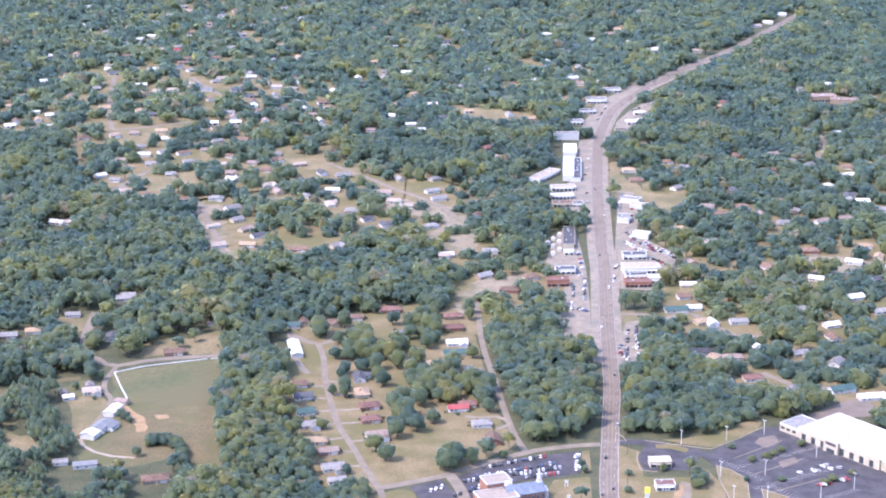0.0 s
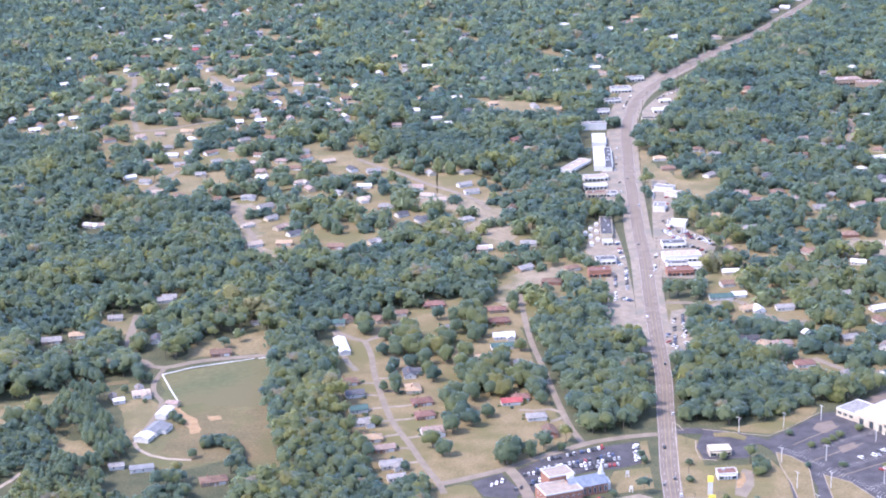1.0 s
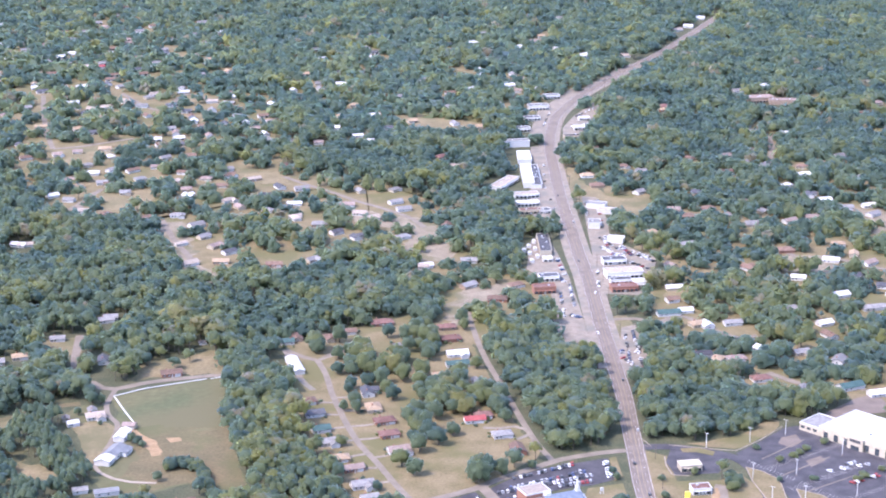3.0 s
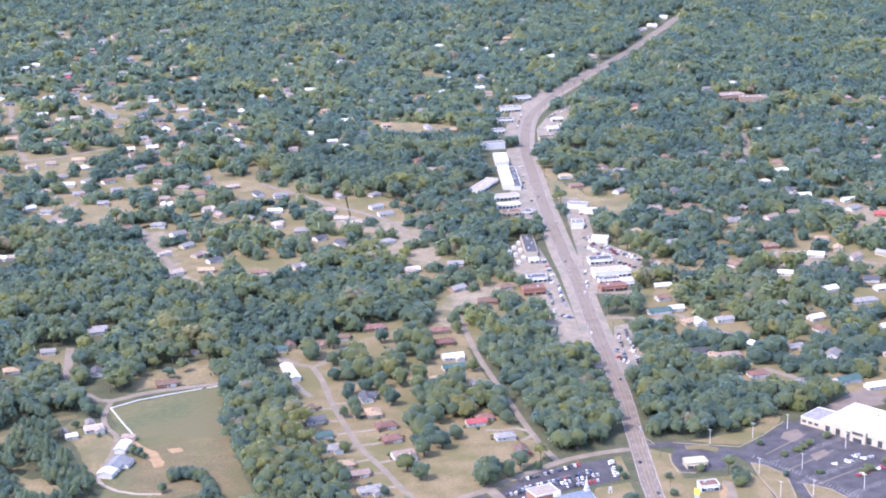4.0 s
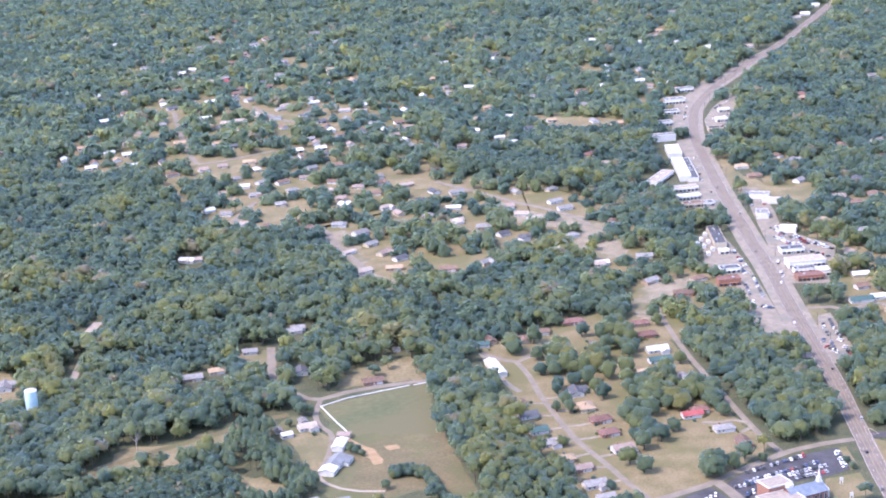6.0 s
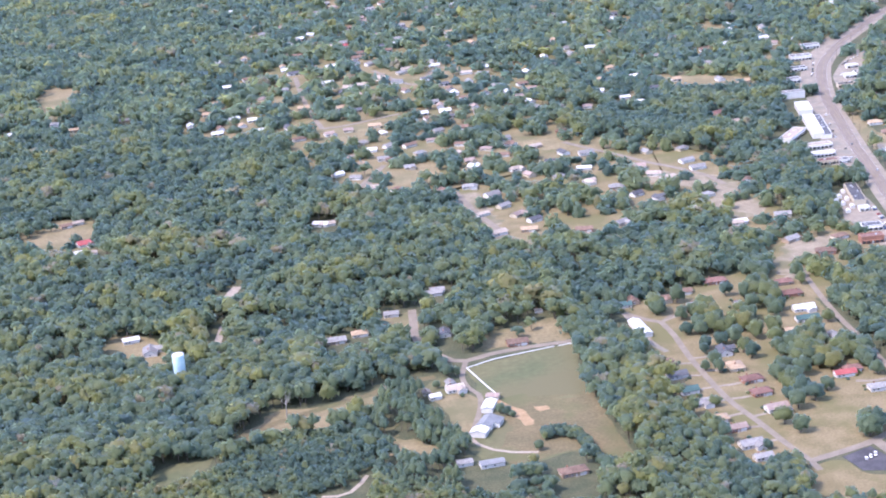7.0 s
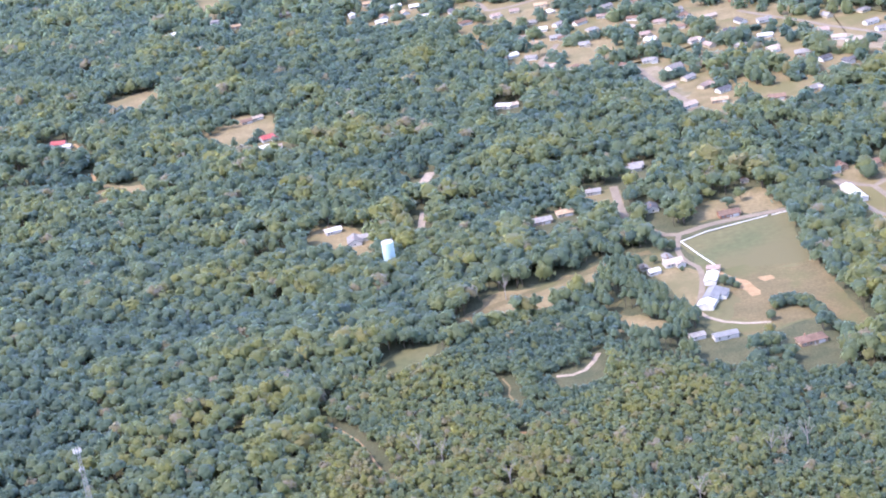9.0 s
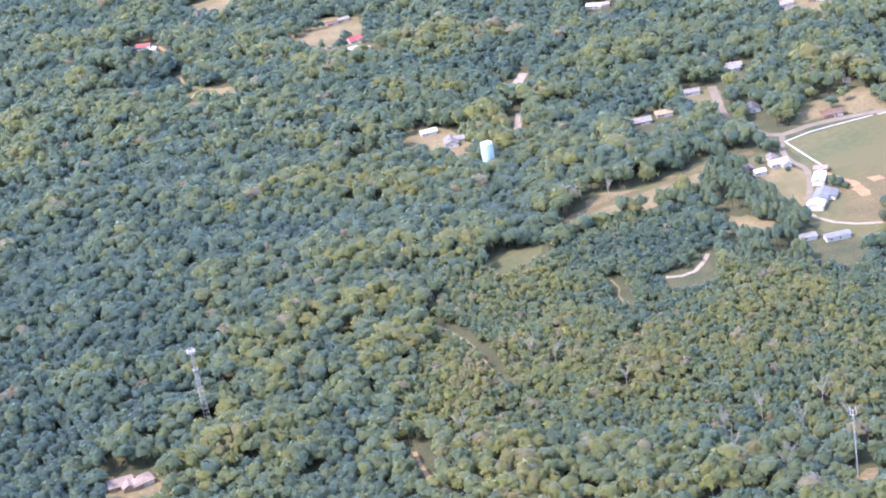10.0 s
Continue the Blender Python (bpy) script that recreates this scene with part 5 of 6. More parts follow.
for i, o in ((3, 2.6), (5, -2.6), (6, 5.0), (8, -5.0), (9, 2.6), (15, -2.6), (22, 5.0), (34, 2.6), (47, -5.0), (60, 2.6), (72, -2.6), (88, 5.0), (101, -2.6)):
    if i < len(HWY_LINE) - 1:
        p, d = HWY_LINE[i], (HWY_LINE[i + 1] - HWY_LINE[i]).normalized()
        car(p.x + d.y * o, p.y - d.x * o, math.degrees(math.atan2(d.y, d.x)), dice.choice(("white", "black", "silver", "dark grey")), dice.random() < 0.5)

# ---- the white fence line round the field ----
for pts in ([(-238, 1300), (-246, 1322), (-257, 1355)], [(-257, 1355), (-236, 1369), (-214, 1377), (-188, 1386)], [(-185, 1386), (-173, 1390)]):
    bm = bmesh.new()
    ribbon(bm, [Vector(p) for p in pts], -0.5, 0.5, 0.35, 0.45)
    tagged(new("field_border", mesh_of("field_border", bm, WHITE)), "pale gravel border round the farm field", "border", kind="structure")

# ---- kerbs, drives to the houses, lot markings ----
def kerb(pts, label="pale concrete kerb round a grass island"):
    bm = bmesh.new()
    ribbon(bm, [Vector(p) for p in pts], -0.3, 0.3, 0.34, 0.4)
    tagged(new("kerb", mesh_of("kerb", bm, GRAVEL)), label, "kerb", kind="structure")


kerb([(190, 1177), (199, 1170), (207, 1156), (207, 1145), (204, 1119), (198, 1068), (195, 1041)])
kerb([(184, 1043), (188, 1070), (191, 1102), (191, 1125), (189, 1154), (190, 1177)])
kerb([(215, 1138), (230, 1126), (245, 1089), (213, 1091), (214, 1115), (215, 1138)])
kerb([(145, 1221), (171, 1212), (190, 1206), (211, 1223), (234, 1247)], "pale kerb above the store lot")
kerb([(138, 1201), (136, 1185), (137, 1169), (148, 1166)], "pale kerb round the restaurant lot")
kerb([(125, 1214), (123, 1185), (120, 1151), (116, 1112)], "pale kerb between highway and grass")
kerb([(116, 1108), (137, 1105), (163, 1100), (187, 1101)], "pale kerb along the lower drive")
kerb([(126, 1235), (130, 1228), (132, 1220), (124, 1221), (126, 1235)], "pale kerb of the slip-lane island")
for k in range(3):
    a, b = Vector((195, 1182)).lerp(Vector((216, 1066)), k / 4), Vector((251, 1228)).lerp(Vector((292, 1097)), k / 4)
    bm = bmesh.new()
    ribbon(bm, [a.lerp(b, 0.16), a.lerp(b, 0.86)], -0.5, 0.5, 0.24, 0.2)
    tagged(new("lot_island", mesh_of("lot_island", bm, LANE)), "narrow concrete island between rows of bays", "traffic island", kind="structure")
for o in [o for o in scene.objects if o.parent is None and o.get("category") == "house"]:
    p = o.matrix_basis.translation.xy
    best = min(((q - p).length, i) for i, q in enumerate(HOME_LINE))
    if 12 < best[0] < 48:
        q = HOME_LINE[best[1]]
        d = (q - p).normalized()
        bm = bmesh.new()
        ribbon(bm, [p + d * 6, p.lerp(q, 0.6) + Vector((-d.y, d.x)), q - d * 2.5], -1.7, 1.7, 0.135)
        tagged(new("driveway", mesh_of("driveway", bm, CONCRETE)), "pale concrete driveway from a house to the street", "driveway", kind="structure")


# ---- trees ----
gen = np.random.default_rng(11)


def ico(subdivisions):
    bm = bmesh.new()
    bmesh.ops.create_icosphere(bm, subdivisions=subdivisions, radius=1.0)
    bm.verts.index_update()
    v, f = np.array([q.co[:] for q in bm.verts]), np.array([[q.index for q in t.verts] for t in bm.faces])
    bm.free()
    return v, f


SPHERES = {k: ico(k) for k in (1, 2, 3)}


def crown(boughs, leaves, tall=1.15, big=0.36, body=2, cone=0.0, skirt=0.45):
    """A crown in a unit radius from 0 to about 2 * tall: an uneven body of spreading boughs, under many sprays of leaves that stand off it."""
    at = np.arange(boughs) + 0.5
    up = np.clip(0.95 - (1.45 if skirt < 0.9 else 1.85) * at / boughs + gen.normal(0, 0.2, boughs), -0.6, 1)
    ang = math.pi * (1 + 5 ** 0.5) * at + gen.uniform(0, 6.3)
    r = np.sqrt(1 - up * up) * gen.uniform(0.35, 0.92, boughs)
    c = np.stack([r * np.cos(ang), r * np.sin(ang), up * gen.uniform(0.35, 0.75, boughs)], 1)
    size = gen.uniform(0.22, 0.46, boughs)
    # the body: how far the boughs reach each way from the middle
    way, bf = SPHERES[body]
    along = way @ c.T
    room = size[None] ** 2 - (c * c).sum(1)[None] + along ** 2
    reach = np.where(room > 0, along + np.sqrt(np.maximum(room, 0)), 0.42)
    bv = way * (reach.max(1) * gen.uniform(0.86, 1.02, len(way)))[:, None]
    bn = 0.7 * way + np.array([0, 0, 0.35]) + gen.normal(0, 0.08, way.shape)
    # the sprays
    d = gen.normal(size=(leaves * 8 + 8, 3))
    d /= np.linalg.norm(d, axis=1)[:, None]
    which = gen.choice(boughs, len(d), p=size ** 2 / (size ** 2).sum())
    p = c[which] + d * (size[which] * gen.uniform(0.88, 1.1, len(d)))[:, None]
    deep = (np.linalg.norm(p[:, None] - c[None], axis=2) / size[None] < 0.8).sum(1)
    good = np.flatnonzero((deep == 0) & (d[:, 2] > -skirt))[:leaves]
    p, d = p[good], d[good]
    n = 0.9 * d + np.array([0, 0, 0.2]) + gen.normal(0, 0.24, p.shape)
    n /= np.linalg.norm(n, axis=1)[:, None]
    a = np.cross(n, gen.normal(size=n.shape))
    a /= np.linalg.norm(a, axis=1)[:, None]
    b = np.cross(n, a)
    s = big * gen.uniform(0.6, 1.35, (len(p), 1))
    t = np.stack([p - a * s * 0.62 - b * s * 0.4, p + a * s * 0.62 - b * s * 0.35, p + b * s * 0.75 + n * s * 0.12], 1).reshape(-1, 3)
    f = np.arange(len(t)).reshape(-1, 3)
    lean = np.repeat(0.3 * d + 0.55 * p + np.array([0, 0, 0.36]) + gen.normal(0, 0.07, d.shape), 3, axis=0)
    t, f, lean = np.concatenate([t, bv]), np.concatenate([f, bf + len(t)]), np.concatenate([lean, bn])
    t = t * np.array([1, 1, 0.9]) + np.array([0, 0, 0.9])
    t[:, :2] *= (1 + cone * (0.9 - t[:, 2:]))
    return t * np.array([*gen.uniform(0.78, 1.28, 2), tall]), f, lean / np.linalg.norm(lean, axis=1)[:, None]


def raw_mesh(name, v, f, mats, which, tone, lean):
    """A mesh of triangles whose leaves take the light as the rounded crown does."""
    me = bpy.data.meshes.new(name)
    me.vertices.add(len(v))
    me.vertices.foreach_set("co", v.astype(np.float32).ravel())
    me.loops.add(f.size)
    me.loops.foreach_set("vertex_index", f.astype(np.int32).ravel())
    me.polygons.add(len(f))
    me.polygons.foreach_set("loop_start", np.arange(0, f.size, 3, dtype=np.int32))
    for m in mats:
        me.materials.append(m)
    me.polygons.foreach_set("material_index", which.astype(np.int32))
    me.attributes.new("tone", "FLOAT", "POINT").data.foreach_set("value", tone.astype(np.float32))
    me.update(calc_edges=True)
    me.shade_smooth()
    me.attributes.new("custom_normal", "FLOAT_VECTOR", "POINT").data.foreach_set("vector", lean.astype(np.float32).ravel())
    return me


TRUNK_V = np.array([(math.cos(a), math.sin(a), z) for z in (0, 1) for a in (0, math.tau / 3, 2 * math.tau / 3)])
TRUNK_N = np.array([(math.cos(a), math.sin(a), 0) for z in (0, 1) for a in (0, math.tau / 3, 2 * math.tau / 3)])
TRUNK_F = np.array([(0, 1, 4), (0, 4, 3), (1, 2, 5), (1, 5, 4), (2, 0, 3), (2, 3, 5)])


def woods(name, x, y, height, radius, tone, form, label, tall=1.12, shapes=20):
    """Many trees as one mesh."""
    vs, fs, ws, ts, ns, start = [], [], [], [], [], 0
    pick = gen.integers(0, shapes, len(x))
    for k in range(shapes):
        cv, cf, cn = crown(*form)
        i = np.flatnonzero(pick == k)
        if not len(i):
            continue
        a = gen.uniform(0, math.tau, len(i))
        c, s = np.cos(a), np.sin(a)
        R, H = radius[i], height[i]
        low = H - 1.8 * R * tall
        wx = (cv[None, :, 0] * c[:, None] - cv[None, :, 1] * s[:, None]) * R[:, None] + x[i][:, None]
        wy = (cv[None, :, 0] * s[:, None] + cv[None, :, 1] * c[:, None]) * R[:, None] + y[i][:, None]
        wz = cv[None, :, 2] * R[:, None] + low[:, None]
        v = np.stack([wx, wy, np.maximum(wz, 0.3)], 2)
        tv = TRUNK_V[None] * np.stack([R * 0.06, R * 0.06, np.maximum(low, 0) + R * 0.6], 1)[:, None] + np.stack([x[i], y[i], 0 * R - 0.1], 1)[:, None]
        v = np.concatenate([v, tv], 1)
        f = np.concatenate([cf, TRUNK_F + len(cv)])
        n = v.shape[1]
        fs.append((f[None] + (start + np.arange(len(i)) * n)[:, None, None]).reshape(-1, 3))
        ws.append(np.tile(np.r_[np.zeros(len(cf)), np.ones(len(TRUNK_F))], len(i)))
        ts.append(np.repeat(tone[i], n))
        nx = cn[None, :, 0] * c[:, None] - cn[None, :, 1] * s[:, None]
        ny = cn[None, :, 0] * s[:, None] + cn[None, :, 1] * c[:, None]
        nn = np.stack([nx, ny, np.broadcast_to(cn[None, :, 2], nx.shape)], 2)
        ns.append(np.concatenate([nn, np.broadcast_to(TRUNK_N[None], (len(i), 6, 3))], 1).reshape(-1, 3))
        vs.append(v.reshape(-1, 3))
        start += len(i) * n
    me = raw_mesh(name, np.concatenate(vs), np.concatenate(fs), (LEAVES, BARK), np.concatenate(ws), np.concatenate(ts), np.concatenate(ns))
    return tagged(new(name, me), label, "trees", kind="stuff")


def in_area(x, y, pts):
    inside = np.zeros(len(x), bool)
    for (x0, y0), (x1, y1) in zip(pts, [*pts[1:], pts[0]]):
        if y0 != y1:
            cross = (y0 > y) != (y1 > y)
            inside ^= cross & (x < (x1 - x0) * (y - y0) / (y1 - y0) + x0)
    return inside


def near_line(x, y, pts, reach):
    hit = np.zeros(len(x), bool)
    for (x0, y0), (x1, y1) in zip(pts, pts[1:]):
        lo, hi = min(x0, x1) - reach, max(x0, x1) + reach
        some = np.flatnonzero((x > lo) & (x < hi) & (y > min(y0, y1) - reach) & (y < max(y0, y1) + reach))
        dx, dy = x1 - x0, y1 - y0
        u = np.clip(((x[some] - x0) * dx + (y[some] - y0) * dy) / (dx * dx + dy * dy + 1e-9), 0, 1)
        hit[some] |= np.hypot(x[some] - x0 - u * dx, y[some] - y0 - u * dy) < reach
    return hit


# the settled parts, where trees stand looser and lower: plan outlines, how much of the wood is left, how tall
SETTLED = [
    (HOME, 0.3, 0.96),
    ([(-442, 2624), (-326, 2618), (-134, 2441), (-130, 2095), (-46, 1999), (61, 1859), (48, 1678), (26, 1594), (-27, 1674), (-118, 1647), (-189, 1649), (-268, 1859), (-374, 1859)], 0.38, 0.86),
    ([(-577, 2172), (-551, 2436), (-504, 2552), (-405, 2476), (-302, 2516), (-169, 2407), (-183, 2039), (-258, 1914), (-322, 1824), (-394, 1960), (-463, 2116)], 0.38, 0.86),
    ([(-604, 3188), (-211, 3336), (-185, 2567), (-364, 2607), (-572, 2736)], 0.54, 0.85),
    ([(-146, 2598), (-8, 3044), (353, 3071), (256, 2507), (135, 2214), (64, 2082), (-38, 2104), (-134, 2441)], 0.62, 0.88),
    ([(210, 1628), (317, 1722), (453, 1872), (666, 1929), (386, 1212), (309, 1296), (222, 1300), (200, 1422), (189, 1514)], 0.5, 0.86),
    ([(226, 2134), (299, 2006), (462, 2241), (645, 2343), (782, 2205), (627, 1837), (445, 1850), (275, 1671), (218, 1682), (212, 1897)], 0.66, 0.88),
    ([(18, 1647), (97, 1650), (113, 1560), (68, 1476), (27, 1454), (7, 1517)], 0.5, 0.72),
    ([(-599, 2801), (-540, 2954), (-412, 2874), (-326, 2412), (-378, 2023), (-459, 2137), (-541, 2322)], 0.54, 0.86),
]
for k, (pts, *_) in enumerate(SETTLED[1:]):
    sheet("yards", pts, 0.012 + 0.002 * k, LAWN, "dry tan yards between the houses and trees", "lawn", 12.0)
# the many further houses of the settled parts, along their own rows
taken = [o.matrix_basis.translation.xy for o in scene.objects if o.parent is None and o.get("category") in ("house", "barn", "shop", "store")]
ROWS = ((1, 0.35, 34, 62), (2, 0.2, 34, 60), (3, 0.3, 38, 70), (4, 0.15, 40, 72), (5, 0.25, 36, 64), (6, 0.3, 42, 76), (7, 0.4, 38, 66), (8, 0.2, 36, 62))
LOOKS = (("white", "white"), ("grey", "white"), ("white", "cream"), ("grey", "cream"), ("brown", "tan"), ("pink", "cream"), ("brown", "white"), ("white", "white"), ("blue", "white"), ("tan", "cream"))
FAR_HOMES, ROOF_KEYS = [], ["white", "grey", "brown", "pink", "blue", "tan"]
for zone, slant, gap, lane in ROWS:
    pts = SETTLED[zone][0]
    zx, zy = np.array(pts).T
    turn = math.degrees(slant)
    for u in np.arange(-900, 900, gap):
        for v in np.arange(-900, 900, lane / 2):
            hx = zx.mean() + u * math.cos(slant) - v * math.sin(slant) + dice.uniform(-6, 6)
            hy = zy.mean() + u * math.sin(slant) + v * math.cos(slant) + dice.uniform(-6, 6)
            look_of = LOOKS[dice.randrange(len(LOOKS))]
            one = np.array([hx]), np.array([hy])
            if dice.random() < 0.74 or hy > 3300 or not in_area(*one, pts)[0]:
                continue
            if any((Vector((hx, hy)) - t).length < 24 for t in taken) or any(near_line(*one, c[1], c[2] + 9)[0] for c in CLEAR if c[0] == "line") or any(in_area(*one, c[1])[0] for c in CLEAR[:40] if c[0] == "area" and len(c[1]) < 9 and hy < 1500):
                continue
            taken.append(Vector((hx, hy)))
            at = (hx, hy, turn + dice.choice((0, 0, 90)) + dice.uniform(-8, 8), dice.choice((11, 13, 15)), 8.5, *look_of, dice.random() < 0.4)
            if hy < 2180:
                house(*at, wing=dice.random() < 0.45)
            else:
                FAR_HOMES.append(at)
# the hundreds of roofs that show as specks between the far trees
far = bmesh.new()
for hx, hy, turn, length, width, roof, wall, hip in FAR_HOMES:
    for make, slot in ((gable_wall(length, width, 2.9, width * 0.24), 0), (gable_roof(length, width, 2.9, width * 0.24), 2 + ROOF_KEYS.index(roof)), (box(-length * 0.2, -width / 2, 0.9, 3.4, 0.1, 1.2), 1), (box(length * 0.28, -width / 2, 0.05, 4.2, 0.12, 2.1), 1)):
        bmesh.ops.recalc_face_normals(make, faces=make.faces)
        for f in make.faces:
            f.material_index = slot
        make.transform(pose(hx, hy, 0, 0, 0, turn))
        piece = bpy.data.meshes.new("piece")
        make.to_mesh(piece)
        make.free()
        far.from_mesh(piece)
        bpy.data.meshes.remove(piece)
    CLEAR.append(("spot", [(hx, hy)], 10.0, 13.0))
tagged(new("far_houses", mesh_of("far_houses", far, WHITE, GLASS, *(ROOFS[k] for k in ROOF_KEYS))), "many small far houses with pale walls and shingle roofs", "houses", kind="stuff")
# open ground round every building
for o in list(scene.objects):
    if o.parent is None and o.get("category") in ("house", "barn", "shop", "store", "church", "church hall", "sign", "water tank", "mast", "tower"):
        big = max((max(abs(c[0]) for c in k.bound_box) for k in o.children), default=6)
        p = o.matrix_basis.translation
        CLEAR.append(("spot", [(p.x, p.y)], min(big, 20) + 2.5, 14.0 if in_area(np.array([p.x]), np.array([p.y]), HOME)[0] else 18.0 if any(in_area(np.array([p.x]), np.array([p.y]), s[0])[0] for s in SETTLED) else 30.0 if o.get("category") == "mast" else 12.0 if o.get("category") in ("water tank", "tower") else 40.0))
CLEAR.append(("line", HWY[13:], 9.0, 60.0))
DEAD = ((-313, 885), (-286, 952), (-269, 909), (-340, 934), (-319, 948), (-338, 907), (-389, 1001), (-429, 1039), (-482, 964), (-300, 925))
for p in DEAD:
    CLEAR.append(("spot", [p], 2.0, 8.0))
CLEAR.append(("spot", [(-842, 1848)], 16.0, 72.0))
CLEAR.append(("area", [tuple((store.matrix_basis @ Vector((u, v, 0))).xy) for u, v in ((-8, -6), (126, -6), (126, 60), (-8, 60))], 0, 20))


def covered(x, y, height):
    """Where a tree would stand on, or hide from the south, ground that lies open."""
    hit = np.zeros(len(x), bool)
    away = np.stack([x + 190, y - 40], 1)
    away /= np.linalg.norm(away, axis=1)[:, None]
    for kind, pts, reach, front in CLEAR:
        for step in np.arange(0, front + 0.1, 8.0):
            px, py = x + away[:, 0] * step, y + away[:, 1] * step
            grow = reach + (1.5 if step else 3.0)
            if kind == "area":
                hit |= in_area(px, py, pts)
            elif kind == "line":
                hit |= near_line(px, py, pts, grow)
            else:
                hit |= np.hypot(px - pts[0][0], py - pts[0][1]) < grow
    return hit


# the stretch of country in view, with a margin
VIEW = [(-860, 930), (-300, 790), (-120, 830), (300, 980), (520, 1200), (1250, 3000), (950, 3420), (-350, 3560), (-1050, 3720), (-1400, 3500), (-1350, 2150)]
xs, ys = [], []
for y0, y1, gap in ((780, 1210, 7.6), (1210, 1450, 8.4), (1450, 2250, 10.6), (2250, 3900, 12.6)):
    gx, gy = np.meshgrid(np.arange(-1550, 1350, gap), np.arange(y0, y1, gap))
    xs.append((gx + gap * 0.5 * (np.arange(gx.shape[0]) % 2)[:, None] + gen.uniform(-0.36, 0.36, gx.shape) * gap).ravel())
    ys.append((gy + gen.uniform(-0.36, 0.36, gy.shape) * gap).ravel())
X, Y = np.concatenate(xs), np.concatenate(ys)
# young growth with small crowns stands closer
SCRUB = [(-528, 973), (-508, 1079), (-501, 1166), (-468, 1182), (-442, 1194), (-403, 1229), (-376, 1245), (-344, 1240), (-327, 1205), (-304, 1152), (-245, 1134), (-158, 1091), (-127, 1034), (-162, 887)]
gx, gy = np.meshgrid(np.arange(-700, 0, 5.0), np.arange(800, 1300, 5.0))
gx, gy = (gx + gen.uniform(-1.9, 1.9, gx.shape)).ravel(), (gy + gen.uniform(-1.9, 1.9, gy.shape)).ravel()
fine, coarse = in_area(gx, gy, SCRUB), ~in_area(X, Y, SCRUB)
X, Y = np.r_[X[coarse], gx[fine]], np.r_[Y[coarse], gy[fine]]
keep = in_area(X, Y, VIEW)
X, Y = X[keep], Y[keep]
wave = np.array([noise.noise((x * 0.012, y * 0.012, 3.0)) for x, y in zip(X, Y)])
patch = np.array([noise.noise((x * 0.03, y * 0.03, 7.0)) for x, y in zip(X, Y)])
size = np.where(Y < 1210, 0.86, np.where(Y < 1450, 1.02, np.where(Y < 2250, 1.15, 1.4)))
R = (4.9 + 3.4 * gen.uniform(0, 1, len(X)) ** 1.6) * size * (1 + 0.22 * patch)
H = (13.0 + 5.0 * gen.uniform(0, 1, len(X)) ** 1.3) * (1 + 0.42 * wave + 0.35 * patch)
H[in_area(X, Y, [(-889, 1795), (-855, 1795), (-819, 1787), (-781, 1729), (-806, 1706), (-865, 1700)])] *= 1.55
young = in_area(X, Y, SCRUB)
R[young] *= 0.66
H[young] *= 0.62
left = np.full(len(X), 0.97)
settled = np.zeros(len(X), bool)
for pts, share, low in SETTLED:
    inside = in_area(X, Y, pts) & ~settled
    left[inside] = share
    H[inside] *= low
    R[inside] *= 1.28
    settled |= inside
for pts in THIN:
    inside = in_area(X, Y, pts)
    left[inside], H[inside], R[inside] = 0.2, H[inside] * 0.8, R[inside] * 0.9
keep = (gen.uniform(0, 1, len(X)) < left * (1 + 0.25 * patch * settled)) & ~covered(X, Y, H)
X, Y, R, H, wave, patch, settled = (a[keep] for a in (X, Y, R, H, wave, patch, settled))
tone = 0.42 + 0.45 * wave + 0.25 * patch + gen.normal(0, 0.15, len(X))
# crowns in the west are a darker green, those below the field lighter
tone += -0.22 * np.clip((-600 - X) / 120, 0, 1) * (Y < 1500) + 0.14 * np.exp(-(((X + 470) / 130) ** 2 + ((Y - 1010) / 150) ** 2))
# beyond y 1500 distance haze is put into the tone, bluer and darker
tone -= 0.13 * np.clip((Y - 1500) / 500, 0, 1)
tone += 0.05 * np.clip((1330 - Y) / 200, 0, 1) * np.clip((X + 640) / 120, 0, 1)
tone = np.clip(tone, 0.02, 0.93)
pale = gen.uniform(0, 1, len(X)) < 0.01 + 0.03 * (patch > 0.3) + 0.015 * in_area(X, Y, SCRUB)
tone[pale] = 0.97
PINES = [(-342, 1302), (-307, 1324), (-292, 1307), (-270, 1246), (-260, 1174), (-278, 1157), (-305, 1189), (-325, 1234)]
pine = in_area(X, Y, PINES) | in_area(X, Y, [(-329, 1353), (-298, 1347), (-274, 1256), (-259, 1186), (-264, 1133), (-310, 1141)])
home = in_area(X, Y, HOME)
young = in_area(X, Y, SCRUB) & ~pine
near, mid = (Y < 1450) & ~home & ~pine & ~young, (Y >= 1450) & (Y < 2250) & ~home
far = (Y >= 2250) & ~home
for mask, form, name, label in ((near, (11, 66, 1.15, 0.36, 2, 0.0, 0.7), "woodland", "dense green broadleaf woods in late summer leaf"), (young, (7, 44, 1.25, 0.44, 1), "thicket", "young broadleaf growth with small crowns"), (mid, (9, 54, 1.1, 0.44, 1, 0.0, 0.8), "woodland", "broadleaf woods and yard trees of the town"), (far, (5, 16, 1.1, 0.66, 1), "woodland", "far hazy broadleaf woods and yard trees")):
    woods(name, X[mask], Y[mask], H[mask], R[mask], tone[mask], form, label, form[2])


pine &= gen.uniform(0, 1, len(X)) < 0.8
px, py = X[pine], Y[pine]
